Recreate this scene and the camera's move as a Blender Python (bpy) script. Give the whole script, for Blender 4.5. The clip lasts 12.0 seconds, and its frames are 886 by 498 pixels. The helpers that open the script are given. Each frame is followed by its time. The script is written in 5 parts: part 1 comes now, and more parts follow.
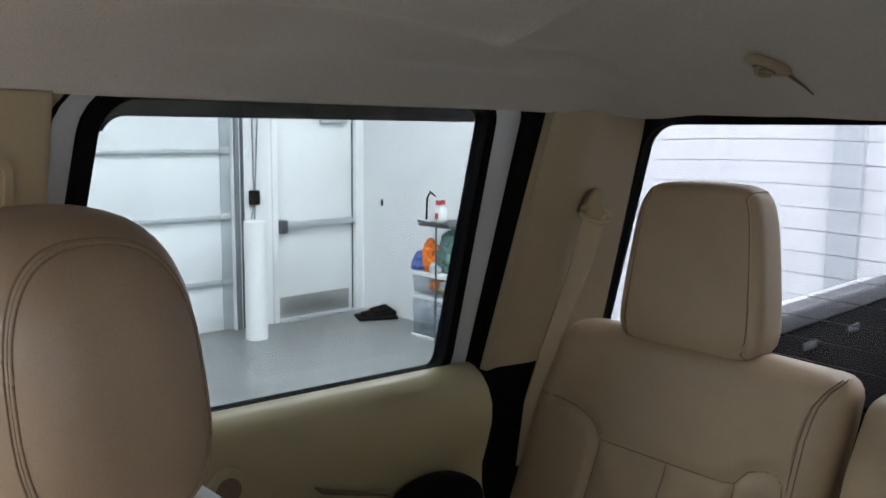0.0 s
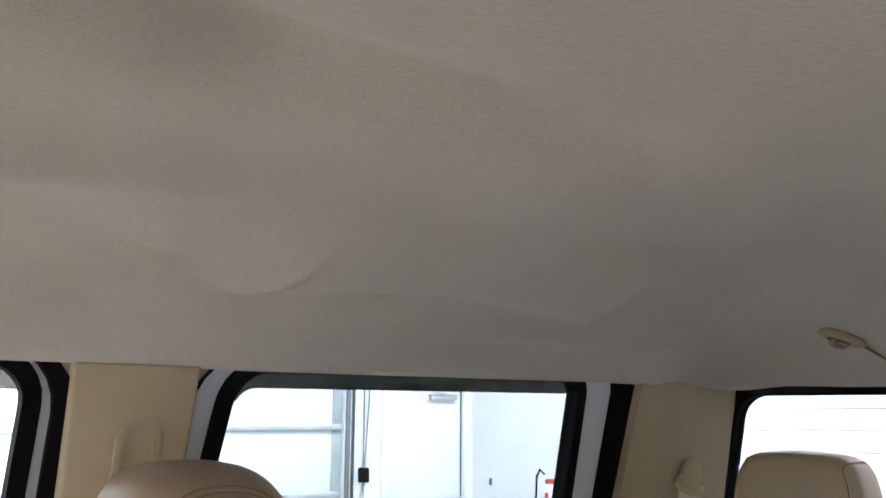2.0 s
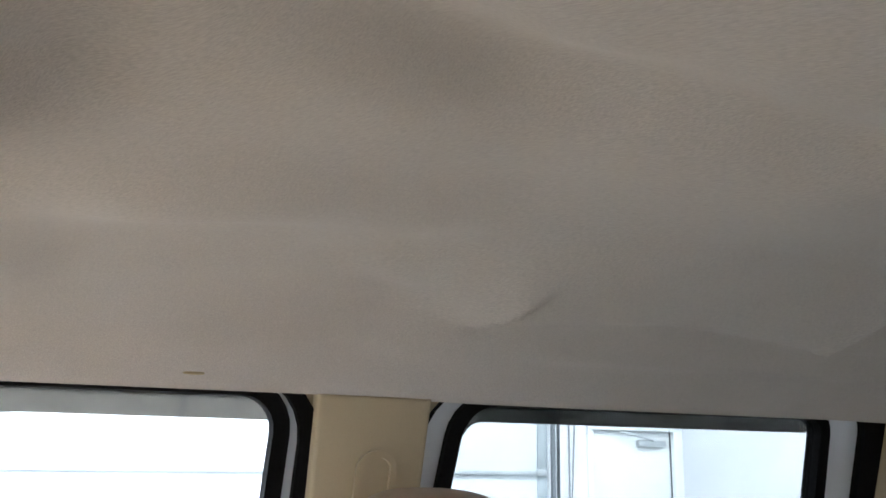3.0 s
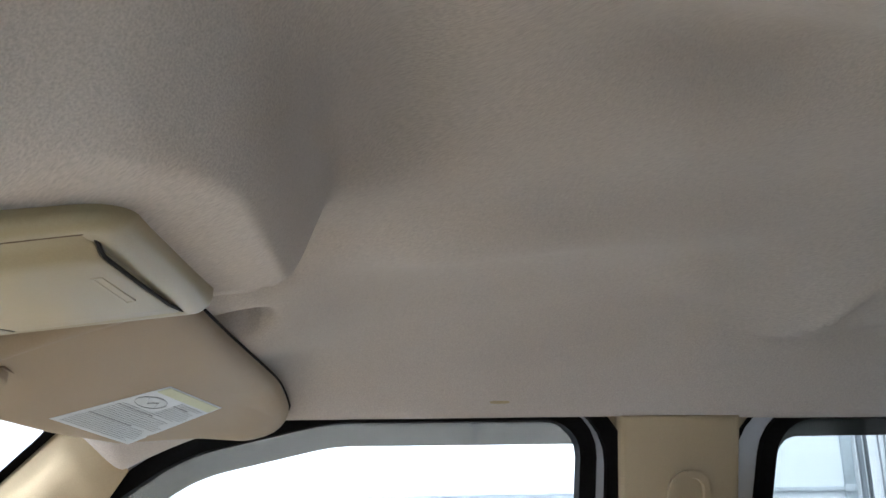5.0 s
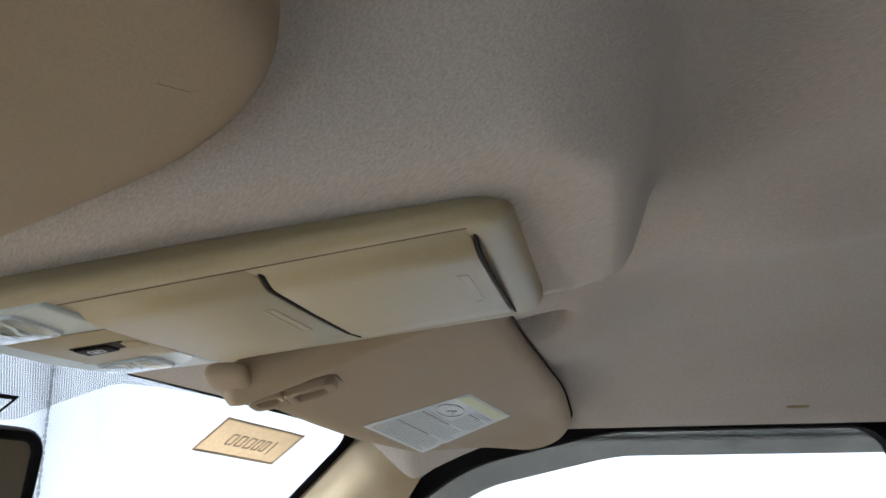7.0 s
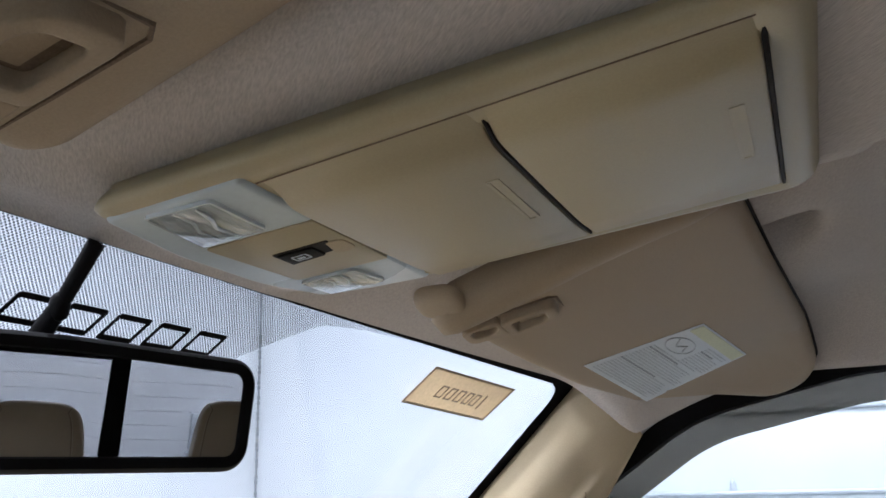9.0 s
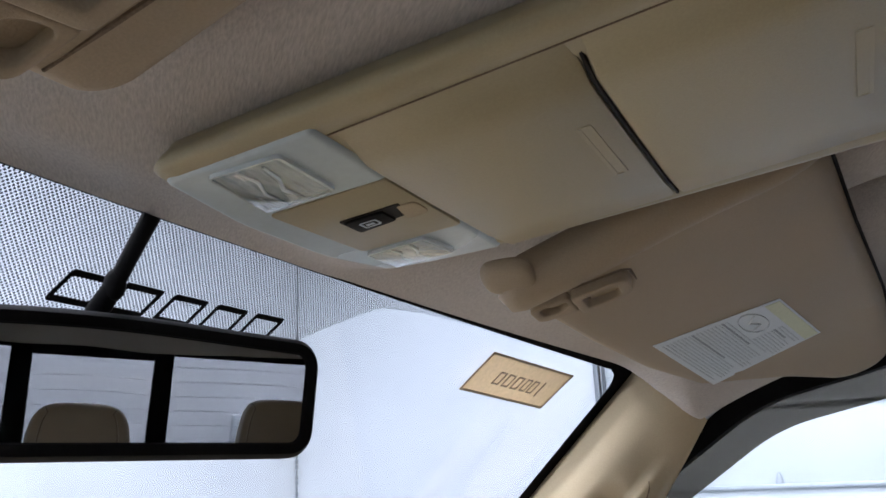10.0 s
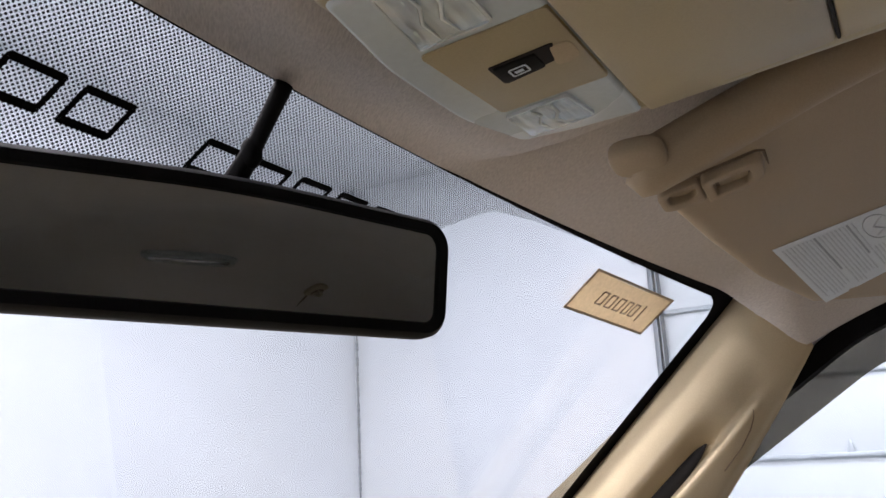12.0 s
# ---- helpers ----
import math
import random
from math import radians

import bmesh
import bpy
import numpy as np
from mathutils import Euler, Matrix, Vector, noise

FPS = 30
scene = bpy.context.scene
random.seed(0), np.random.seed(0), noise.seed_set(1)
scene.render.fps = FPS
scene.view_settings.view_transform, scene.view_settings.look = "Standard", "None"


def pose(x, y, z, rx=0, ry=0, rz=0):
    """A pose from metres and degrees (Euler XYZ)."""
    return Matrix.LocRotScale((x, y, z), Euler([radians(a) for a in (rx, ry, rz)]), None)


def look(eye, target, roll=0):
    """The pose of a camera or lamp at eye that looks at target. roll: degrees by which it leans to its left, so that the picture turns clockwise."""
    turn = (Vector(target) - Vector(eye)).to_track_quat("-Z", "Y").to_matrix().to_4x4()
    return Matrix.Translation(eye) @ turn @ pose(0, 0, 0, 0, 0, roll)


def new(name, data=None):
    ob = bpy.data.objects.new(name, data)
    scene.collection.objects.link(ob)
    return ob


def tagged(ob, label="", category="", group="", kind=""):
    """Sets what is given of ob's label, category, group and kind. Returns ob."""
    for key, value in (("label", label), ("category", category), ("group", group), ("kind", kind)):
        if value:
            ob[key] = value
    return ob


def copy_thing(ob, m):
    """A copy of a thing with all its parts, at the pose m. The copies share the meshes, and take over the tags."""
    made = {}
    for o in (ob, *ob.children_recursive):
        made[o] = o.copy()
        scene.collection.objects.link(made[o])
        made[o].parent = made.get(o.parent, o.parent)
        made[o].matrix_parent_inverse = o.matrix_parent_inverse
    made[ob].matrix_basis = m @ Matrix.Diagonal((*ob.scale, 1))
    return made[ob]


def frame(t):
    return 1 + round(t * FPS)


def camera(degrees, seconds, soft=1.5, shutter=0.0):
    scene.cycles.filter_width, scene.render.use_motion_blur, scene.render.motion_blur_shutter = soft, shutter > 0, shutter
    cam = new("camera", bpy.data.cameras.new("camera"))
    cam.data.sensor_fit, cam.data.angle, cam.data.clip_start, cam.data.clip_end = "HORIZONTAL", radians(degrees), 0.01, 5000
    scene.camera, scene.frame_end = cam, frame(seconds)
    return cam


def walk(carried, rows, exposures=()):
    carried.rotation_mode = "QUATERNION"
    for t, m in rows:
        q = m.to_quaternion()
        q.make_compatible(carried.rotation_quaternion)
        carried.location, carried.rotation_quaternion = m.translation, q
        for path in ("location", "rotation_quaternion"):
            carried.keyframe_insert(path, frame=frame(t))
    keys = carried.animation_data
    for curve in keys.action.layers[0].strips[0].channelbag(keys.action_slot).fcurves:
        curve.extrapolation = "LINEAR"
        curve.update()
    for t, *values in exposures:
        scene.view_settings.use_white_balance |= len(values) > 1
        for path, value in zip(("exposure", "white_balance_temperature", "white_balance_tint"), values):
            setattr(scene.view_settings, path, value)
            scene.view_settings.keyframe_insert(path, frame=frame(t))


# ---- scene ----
EXPOSURES = [(0.0, 0.45, 6800, 13), (0.8, 0.60, 6750, 13), (1.5, 0.95, 6700, 14), (2.5, 1.1, 6550, 13), (3.7, 0.85, 6400, 12), (5.5, 0.68, 6250, 12),
             (6.5, 0.45, 6250, 11), (7.5, 0.18, 6200, 12), (9.5, -0.3, 6150, 16), (11.0, -0.36, 6380, 18), (12.0, -0.42, 6750, 20)]
TAG = ((0.391, 1.936), (0.555, 1.927), (0.542, 1.894), (0.381, 1.904))
MIRROR_YAW, MIRROR_TILT = -21.0, 4.35
cam = camera(55.9, 12.0, soft=1.6, shutter=0.0)
PATH = [
    (0, (0.002, -0.329, 1.896), (1.365, 1.107, 1.613), 0.6),
    (0.5, (-0.013, -0.393, 1.901), (1.411, 1.009, 1.822), 0.2),
    (1, (-0.04, -0.441, 1.9), (1.411, 0.932, 2.009), -0.2),
    (1.5, (-0.048, -0.453, 1.889), (1.323, 0.98, 2.149), -0.2),
    (2, (-0.063, -0.447, 1.884), (1.088, 1.146, 2.255), 0.4),
    (2.5, (-0.073, -0.424, 1.87), (0.862, 1.285, 2.319), 0.8),
    (3, (-0.094, -0.423, 1.866), (0.643, 1.376, 2.336), 1.2),
    (3.5, (-0.11, -0.422, 1.86), (0.443, 1.435, 2.356), 0.5),
    (3.7, (-0.122, -0.435, 1.858), (0.327, 1.448, 2.36), 0.4),
    (5.3, (-0.14, -0.427, 1.869), (-0.035, 1.501, 2.388), -0.8),
    (5.5, (-0.146, -0.431, 1.865), (-0.079, 1.496, 2.395), -0.7),
    (6, (-0.168, -0.428, 1.866), (-0.206, 1.498, 2.406), -1.0),
    (6.5, (-0.189, -0.422, 1.863), (-0.386, 1.49, 2.413), -0.9),
    (7, (-0.206, -0.414, 1.859), (-0.566, 1.473, 2.417), -0.4),
    (7.5, (-0.215, -0.398, 1.85), (-0.712, 1.457, 2.408), -0.3),
    (7.7, (-0.216, -0.398, 1.84), (-0.782, 1.439, 2.391), 0.7),
    (9.3, (-0.271, -0.325, 1.825), (-1.054, 1.436, 2.362), -2.2),
    (9.5, (-0.278, -0.321, 1.823), (-1.071, 1.434, 2.359), -2.4),
    (10, (-0.292, -0.316, 1.82), (-1.123, 1.422, 2.357), -2.5),
    (10.5, (-0.304, -0.315, 1.823), (-1.165, 1.41, 2.355), -2.6),
    (11, (-0.306, -0.312, 1.82), (-1.194, 1.401, 2.346), -2.7),
    (11.5, (-0.313, -0.299, 1.81), (-1.223, 1.403, 2.332), -3.0),
    (12, (-0.347, -0.311, 1.772), (-1.294, 1.379, 2.268), -3.0),
]
walk(cam, [(t, look(eye, target, roll)) for t, eye, target, roll in PATH], exposures=EXPOSURES)

# world, lamps ---------------------------------------------------------------
world = bpy.data.worlds.new("world")
scene.world = world
world.use_nodes = True
world.node_tree.nodes["Background"].inputs[0].default_value = (0.8, 0.85, 0.95, 1)
world.node_tree.nodes["Background"].inputs[1].default_value = 0.02

LAMP_POWER = 260.0
# Lamps out of view, added and spread to light walls and cab as wanted.
for lx, ly, share in ((-1.75, -3.6, 2.3), (-1.75, 0.0, 1.65), (-1.75, 3.6, 0.5), (-4.3, 0.4, 0.42), (0.1, 0.0, 0.4), (0.1, 3.6, 0.42),
                      (4.0, -3.6, 0.06), (4.0, 0.0, 0.95), (4.0, 3.6, 1.05)):
    lamp = bpy.data.lights.new("added_ceiling_light", "AREA")
    lamp.shape, lamp.size, lamp.size_y = "RECTANGLE", 2.4 if lx > -4 else 0.8, 0.35
    lamp.energy, lamp.color = LAMP_POWER * share, (0.925, 0.96, 1.02)
    lamp_ob = new("added_ceiling_light", lamp)
    lamp_ob.matrix_world = pose(lx, ly, 4.52)


# materials ------------------------------------------------------------------
def material(name, base, rough=0.5, metal=0.0, grain=0.0, grain_scale=300.0, stain=0.0, stain_scale=6.0,
             bump=0.0, coat=0.0, spec=0.5, stretch=(1, 1, 1), sheen=0.0, bump_dist=0.0006, twist=0.0):
    m = bpy.data.materials.new(name)
    m.use_nodes = True
    nt = m.node_tree
    b = nt.nodes["Principled BSDF"]
    b.inputs["Roughness"].default_value = rough
    b.inputs["Metallic"].default_value = metal
    b.inputs["Specular IOR Level"].default_value = spec
    b.inputs["Coat Weight"].default_value = coat
    b.inputs["Sheen Weight"].default_value = sheen
    co = nt.nodes.new("ShaderNodeTexCoord")
    mp = nt.nodes.new("ShaderNodeMapping")
    mp.inputs["Scale"].default_value = stretch
    tw = nt.nodes.new("ShaderNodeMapping")
    tw.inputs["Rotation"].default_value = (0, 0, radians(twist))
    nt.links.new(co.outputs["Object"], tw.inputs["Vector"])
    nt.links.new(tw.outputs["Vector"], mp.inputs["Vector"])
    fine = nt.nodes.new("ShaderNodeTexNoise")
    fine.inputs["Scale"].default_value = grain_scale
    fine.inputs["Detail"].default_value = 3
    nt.links.new(mp.outputs["Vector"], fine.inputs["Vector"])
    wide = nt.nodes.new("ShaderNodeTexNoise")
    wide.inputs["Scale"].default_value = stain_scale
    wide.inputs["Detail"].default_value = 4
    nt.links.new(co.outputs["Object"], wide.inputs["Vector"])
    col = nt.nodes.new("ShaderNodeRGB")
    col.outputs[0].default_value = (*base, 1)
    last = col.outputs[0]
    for tex, amount in ((fine, grain), (wide, stain)):
        if amount <= 0:
            continue
        rng = nt.nodes.new("ShaderNodeMapRange")
        rng.inputs["From Min"].default_value, rng.inputs["From Max"].default_value = 0.3, 0.7
        rng.inputs["To Min"].default_value, rng.inputs["To Max"].default_value = 1 - amount, 1 + amount
        nt.links.new(tex.outputs["Fac"], rng.inputs["Value"])
        mul = nt.nodes.new("ShaderNodeVectorMath")
        mul.operation = "SCALE"
        nt.links.new(last, mul.inputs[0])
        nt.links.new(rng.outputs["Result"], mul.inputs["Scale"])
        last = mul.outputs[0]
    nt.links.new(last, b.inputs["Base Color"])
    rr = nt.nodes.new("ShaderNodeMapRange")
    rr.inputs["To Min"].default_value, rr.inputs["To Max"].default_value = max(rough - 0.08, 0.02), min(rough + 0.08, 1)
    nt.links.new(wide.outputs["Fac"], rr.inputs["Value"])
    nt.links.new(rr.outputs["Result"], b.inputs["Roughness"])
    if bump > 0:
        bp = nt.nodes.new("ShaderNodeBump")
        bp.inputs["Strength"].default_value = bump
        bp.inputs["Distance"].default_value = bump_dist
        nt.links.new(fine.outputs["Fac"], bp.inputs["Height"])
        nt.links.new(bp.outputs["Normal"], b.inputs["Normal"])
    return m


def glass(name, tint, gloss=1.0):
    m = bpy.data.materials.new(name)
    m.use_nodes = True
    nt = m.node_tree
    nt.nodes.clear()
    out = nt.nodes.new("ShaderNodeOutputMaterial")
    tr = nt.nodes.new("ShaderNodeBsdfTransparent")
    tr.inputs["Color"].default_value = (*tint, 1)
    gl = nt.nodes.new("ShaderNodeBsdfGlossy")
    gl.inputs["Roughness"].default_value = 0.02
    fr = nt.nodes.new("ShaderNodeLayerWeight")
    fr.inputs["Blend"].default_value = 0.5
    pw = nt.nodes.new("ShaderNodeMath")
    pw.operation = "POWER"
    pw.inputs[1].default_value = 4.0
    sc = nt.nodes.new("ShaderNodeMath")
    sc.operation = "MULTIPLY_ADD"
    sc.inputs[1].default_value = 0.6 * gloss
    sc.inputs[2].default_value = 0.02 * gloss
    nt.links.new(fr.outputs["Facing"], pw.inputs[0])
    mix = nt.nodes.new("ShaderNodeMixShader")
    nt.links.new(pw.outputs[0], sc.inputs[0])
    nt.links.new(sc.outputs[0], mix.inputs[0])
    nt.links.new(tr.outputs[0], mix.inputs[1])
    nt.links.new(gl.outputs[0], mix.inputs[2])
    nt.links.new(mix.outputs[0], out.inputs["Surface"])
    return m


HEADLINER = material("headliner_fabric", (0.460, 0.425, 0.387), 0.95, grain=0.14, grain_scale=1050, stain=0.04, stain_scale=4,
                     bump=0.42, stretch=(0.16, 1.0, 1.0), twist=45.0, spec=0.1, sheen=0.15)
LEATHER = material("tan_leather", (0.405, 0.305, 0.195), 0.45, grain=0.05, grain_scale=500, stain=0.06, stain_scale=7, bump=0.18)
# Redder than the rear leather, and darkened for the weak light on it.
FRONT_LEATHER = material("dimmed_brown_tan_leather", (0.262, 0.188, 0.126), 0.42, grain=0.06, grain_scale=500, stain=0.07, stain_scale=7, bump=0.2)
SOFT_SEAM = material("brown_seam", (0.19, 0.135, 0.088), 0.8, grain=0.2, grain_scale=900)
LEATHER_SEAM = material("dark_seam", (0.15, 0.108, 0.07), 0.8, grain=0.2, grain_scale=900)
STITCH = material("tan_thread", (0.50, 0.39, 0.27), 0.7, grain=0.2, grain_scale=1500)
TAN_PLASTIC = material("tan_plastic", (0.355, 0.300, 0.176), 0.42, grain=0.04, grain_scale=900, stain=0.04, bump=0.25, bump_dist=0.0003)
PILLAR_TRIM = material("pillar_trim", (0.44, 0.36, 0.235), 0.78, grain=0.05, grain_scale=800, stain=0.05, bump=0.3, bump_dist=0.0003, spec=0.25)
# Pillar trim again, darkened where door and rear pillars catch less light.
DOOR_PILLAR = material("dimmed_pillar_trim", (0.38, 0.305, 0.193), 0.65, grain=0.05, grain_scale=800, stain=0.04, bump=0.3, bump_dist=0.0003)
VISOR_VINYL = material("visor_vinyl", (0.325, 0.253, 0.165), 0.62, grain=0.06, grain_scale=900, stain=0.05, bump=0.3)
RUBBER = material("black_rubber", (0.005, 0.005, 0.0055), 0.7, grain=0.2, grain_scale=200, stain=0.2, spec=0.05)
BLACK_PLASTIC = material("black_plastic", (0.007, 0.007, 0.0075), 0.60, grain=0.1, grain_scale=700, bump=0.15, spec=0.08)
# Near-black for joints and openings, and for shade drawn on visor and grip.
GAP = material("dark_gap_shade", (0.006, 0.005, 0.004), 0.9, grain=0.2)
BODY_WHITE = material("white_body_paint", (0.62, 0.64, 0.66), 0.35, stain=0.03, coat=0.5)
BED_LINER = material("black_bed_liner", (0.009, 0.010, 0.011), 0.8, grain=0.2, grain_scale=40, stain=0.2, spec=0.08)
GREY_PLASTIC = material("grey_plastic", (0.30, 0.31, 0.31), 0.45, grain=0.05, stain=0.05)
DARK_GREY = material("grey_rail_plastic", (0.075, 0.080, 0.088), 0.5, grain=0.08, stain=0.08)
HEAT_LINE = material("heating_line_print", (0.11, 0.11, 0.115), 0.6, grain=0.1)
REFLECTOR = material("bright_reflector", (0.60, 0.66, 0.71), 0.22, metal=0.35, stain=0.12, stain_scale=60)
FLOOR_CARPET = material("dark_brown_carpet", (0.045, 0.038, 0.032), 0.95, grain=0.25, grain_scale=300, stain=0.1, bump=0.8)
# Dashboard tan, set pale to bounce light up; the dashboard is out of view.
DASH_TAN = material("tan_bounce_dashboard", (0.40, 0.325, 0.235), 0.6, grain=0.06, grain_scale=700, stain=0.05, bump=0.3)
CARPET = material("dark_lining", (0.006, 0.006, 0.006), 0.95, grain=0.3, grain_scale=300, bump=0.8, spec=0.05)
WALL_WHITE = material("white_wall_paint", (0.78, 0.80, 0.82), 0.6, grain=0.01, grain_scale=9, stain=0.035, stain_scale=1.2)
DOOR_WHITE = material("white_door_paint", (0.76, 0.79, 0.80), 0.4, grain=0.02, grain_scale=80, stain=0.03, stain_scale=2)
SECTION_WHITE = material("white_steel_section", (0.74, 0.78, 0.80), 0.4, grain=0.03, grain_scale=90, stain=0.04, stain_scale=1.5)
WALL_GREY = material("grey_wall_paint", (0.28, 0.285, 0.29), 0.7, grain=0.03, grain_scale=60, stain=0.06, stain_scale=1.2)
CONCRETE = material("grey_painted_concrete", (0.20, 0.215, 0.215), 0.32, grain=0.05, grain_scale=12, stain=0.16, stain_scale=1.1)
STEEL = material("brushed_steel", (0.42, 0.42, 0.41), 0.35, metal=0.9, grain=0.12, grain_scale=60, stain=0.1, stretch=(1, 1, 12))
TRACK_GREY = material("grey_steel_track", (0.20, 0.22, 0.24), 0.45, metal=0.4, grain=0.08, stain=0.1)
STILE_GREY = material("grey_steel_stile", (0.40, 0.45, 0.47), 0.45, metal=0.2, grain=0.06, grain_scale=40, stain=0.12)
GALVANISED = material("galvanised_steel", (0.52, 0.56, 0.58), 0.42, metal=0.55, grain=0.1, grain_scale=40, stain=0.12)
DARK_STEEL = material("dark_steel", (0.10, 0.11, 0.12), 0.45, metal=0.5, grain=0.1, stain=0.1)
PAPER_WHITE = material("label_paper", (0.60, 0.645, 0.665), 0.45, grain=0.03, stain=0.04)
PAPER_YELLOW = material("pale_yellow_print", (0.56, 0.58, 0.38), 0.5, grain=0.05)
STRIP_YELLOW = material("yellow_print", (0.62, 0.52, 0.05), 0.5, grain=0.05)
PRINT_GREY = material("grey_print", (0.515, 0.552, 0.572), 0.6, grain=0.1)
PRINT_DARK = material("dark_grey_print", (0.30, 0.33, 0.35), 0.6, grain=0.1)
TAG_CARD = material("manila_tape", (0.62, 0.47, 0.28), 0.6, grain=0.1, grain_scale=250, stain=0.08, stain_scale=40)
TAG_EDGE = material("tape_edge", (0.36, 0.27, 0.165), 0.6, grain=0.1)
INK = material("marker_ink", (0.27, 0.20, 0.13), 0.6, grain=0.2)
LAMP_PANEL = material("pale_blue_lamp_panel", (0.50, 0.58, 0.60), 0.3, grain=0.03, stain=0.03)
BIN_CLEAR = material("milky_plastic", (0.66, 0.70, 0.72), 0.3, grain=0.05, stain=0.1, stain_scale=15)
CLOTH_ORANGE = material("orange_cloth", (0.80, 0.20, 0.03), 0.9, grain=0.1, bump=0.5)
CLOTH_BLUE = material("blue_cloth", (0.10, 0.16, 0.42), 0.9, grain=0.1, bump=0.5)
CLOTH_GREEN = material("green_cloth", (0.12, 0.21, 0.20), 0.9, grain=0.1, bump=0.5)
CLOTH_YELLOW = material("yellow_cloth", (0.75, 0.62, 0.12), 0.9, grain=0.1, bump=0.5)
CLOTH_WHITE = material("white_rag", (0.62, 0.66, 0.72), 0.9, grain=0.15, grain_scale=30, bump=0.5)
CLOTH_BLUE_PALE = material("pale_blue_cloth", (0.38, 0.50, 0.68), 0.9, grain=0.1, bump=0.5)
CLOTH_GREEN_PALE = material("pale_green_cloth", (0.45, 0.60, 0.42), 0.9, grain=0.1, bump=0.5)
RED_PLASTIC = material("red_plastic", (0.45, 0.05, 0.05), 0.4, grain=0.05)
CHROME = material("chrome", (0.75, 0.76, 0.77), 0.12, metal=1.0, stain=0.05)
ICON_WHITE = material("white_icon_print", (0.55, 0.62, 0.68), 0.5)
GREY_LIGHT = material("pale_grey_paint", (0.58, 0.62, 0.65), 0.5, grain=0.03, stain=0.04)
CORD = material("grey_cord", (0.24, 0.26, 0.28), 0.7, grain=0.2)
MIRROR = material("mirror_silver", (0.56, 0.565, 0.55), 0.015, metal=1.0)
MIRROR.node_tree.nodes["Principled BSDF"].inputs["Roughness"].default_value = 0.01
for link in list(MIRROR.node_tree.links):
    if link.to_socket.name == "Roughness":
        MIRROR.node_tree.links.remove(link)
TAG_CARD_NT = TAG_CARD.node_tree
TAG_THROUGH = TAG_CARD_NT.nodes.new("ShaderNodeBsdfTranslucent")
TAG_THROUGH.inputs["Color"].default_value = (0.62, 0.46, 0.27, 1)
TAG_MIX = TAG_CARD_NT.nodes.new("ShaderNodeMixShader")
TAG_MIX.inputs[0].default_value = 0.28
TAG_CARD_NT.links.new(TAG_CARD_NT.nodes["Principled BSDF"].outputs[0], TAG_MIX.inputs[1])
TAG_CARD_NT.links.new(TAG_THROUGH.outputs[0], TAG_MIX.inputs[2])
TAG_CARD_NT.links.new(TAG_MIX.outputs[0], TAG_CARD_NT.nodes["Material Output"].inputs["Surface"])
CLEAR_GLASS = glass("clear_glass", (0.82, 0.84, 0.855))
PRIVACY_GLASS = glass("privacy_glass", (0.53, 0.557, 0.56))
BACK_GLASS = glass("back_window_glass", (0.54, 0.548, 0.57))
SMOKED_DARK = glass("dark_smoked_acrylic", (0.17, 0.165, 0.155), 0.4)
BIN_GLASS = glass("clear_bin_plastic", (0.88, 0.90, 0.92), 1.0)
SMOKED = glass("smoked_acrylic", (0.30, 0.285, 0.262), 0.5)
LENS = glass("clear_lamp_lens", (0.95, 0.97, 0.98), 1.6)
LENS_EDGE = material("milky_lens_edge", (0.62, 0.68, 0.70), 0.15, stain=0.05, coat=0.5)


def dotted_print():
    """Black dots printed on glass, set in a slanted grid."""
    m = bpy.data.materials.new("dotted_glass_print")
    m.use_nodes = True
    nt = m.node_tree
    nt.nodes.clear()
    out = nt.nodes.new("ShaderNodeOutputMaterial")
    uv = nt.nodes.new("ShaderNodeUVMap")
    rot = nt.nodes.new("ShaderNodeMapping")
    rot.inputs["Rotation"].default_value = (0, 0, radians(45))
    rot.inputs["Scale"].default_value = (DOT_PER_M, DOT_PER_M, 1)
    nt.links.new(uv.outputs[0], rot.inputs["Vector"])
    fr = nt.nodes.new("ShaderNodeVectorMath")
    fr.operation = "FRACTION"
    nt.links.new(rot.outputs[0], fr.inputs[0])
    ce = nt.nodes.new("ShaderNodeVectorMath")
    ce.operation = "SUBTRACT"
    ce.inputs[1].default_value = (0.5, 0.5, 0)
    nt.links.new(fr.outputs[0], ce.inputs[0])
    sep = nt.nodes.new("ShaderNodeVectorMath")
    sep.operation = "MULTIPLY"
    sep.inputs[1].default_value = (1, 1, 0)
    nt.links.new(ce.outputs[0], sep.inputs[0])
    ln = nt.nodes.new("ShaderNodeVectorMath")
    ln.operation = "LENGTH"
    nt.links.new(sep.outputs[0], ln.inputs[0])
    lt = nt.nodes.new("ShaderNodeMath")
    lt.operation = "LESS_THAN"
    lt.inputs[1].default_value = 0.335
    nt.links.new(ln.outputs["Value"], lt.inputs[0])
    tr = nt.nodes.new("ShaderNodeBsdfTransparent")
    bk = nt.nodes.new("ShaderNodeBsdfPrincipled")
    bk.inputs["Base Color"].default_value = (0.012, 0.012, 0.013, 1)
    mix = nt.nodes.new("ShaderNodeMixShader")
    nt.links.new(lt.outputs[0], mix.inputs[0])
    nt.links.new(tr.outputs[0], mix.inputs[1])
    nt.links.new(bk.outputs[0], mix.inputs[2])
    nt.links.new(mix.outputs[0], out.inputs["Surface"])
    return m


DOT_PER_M = 545.0
DOTS = dotted_print()


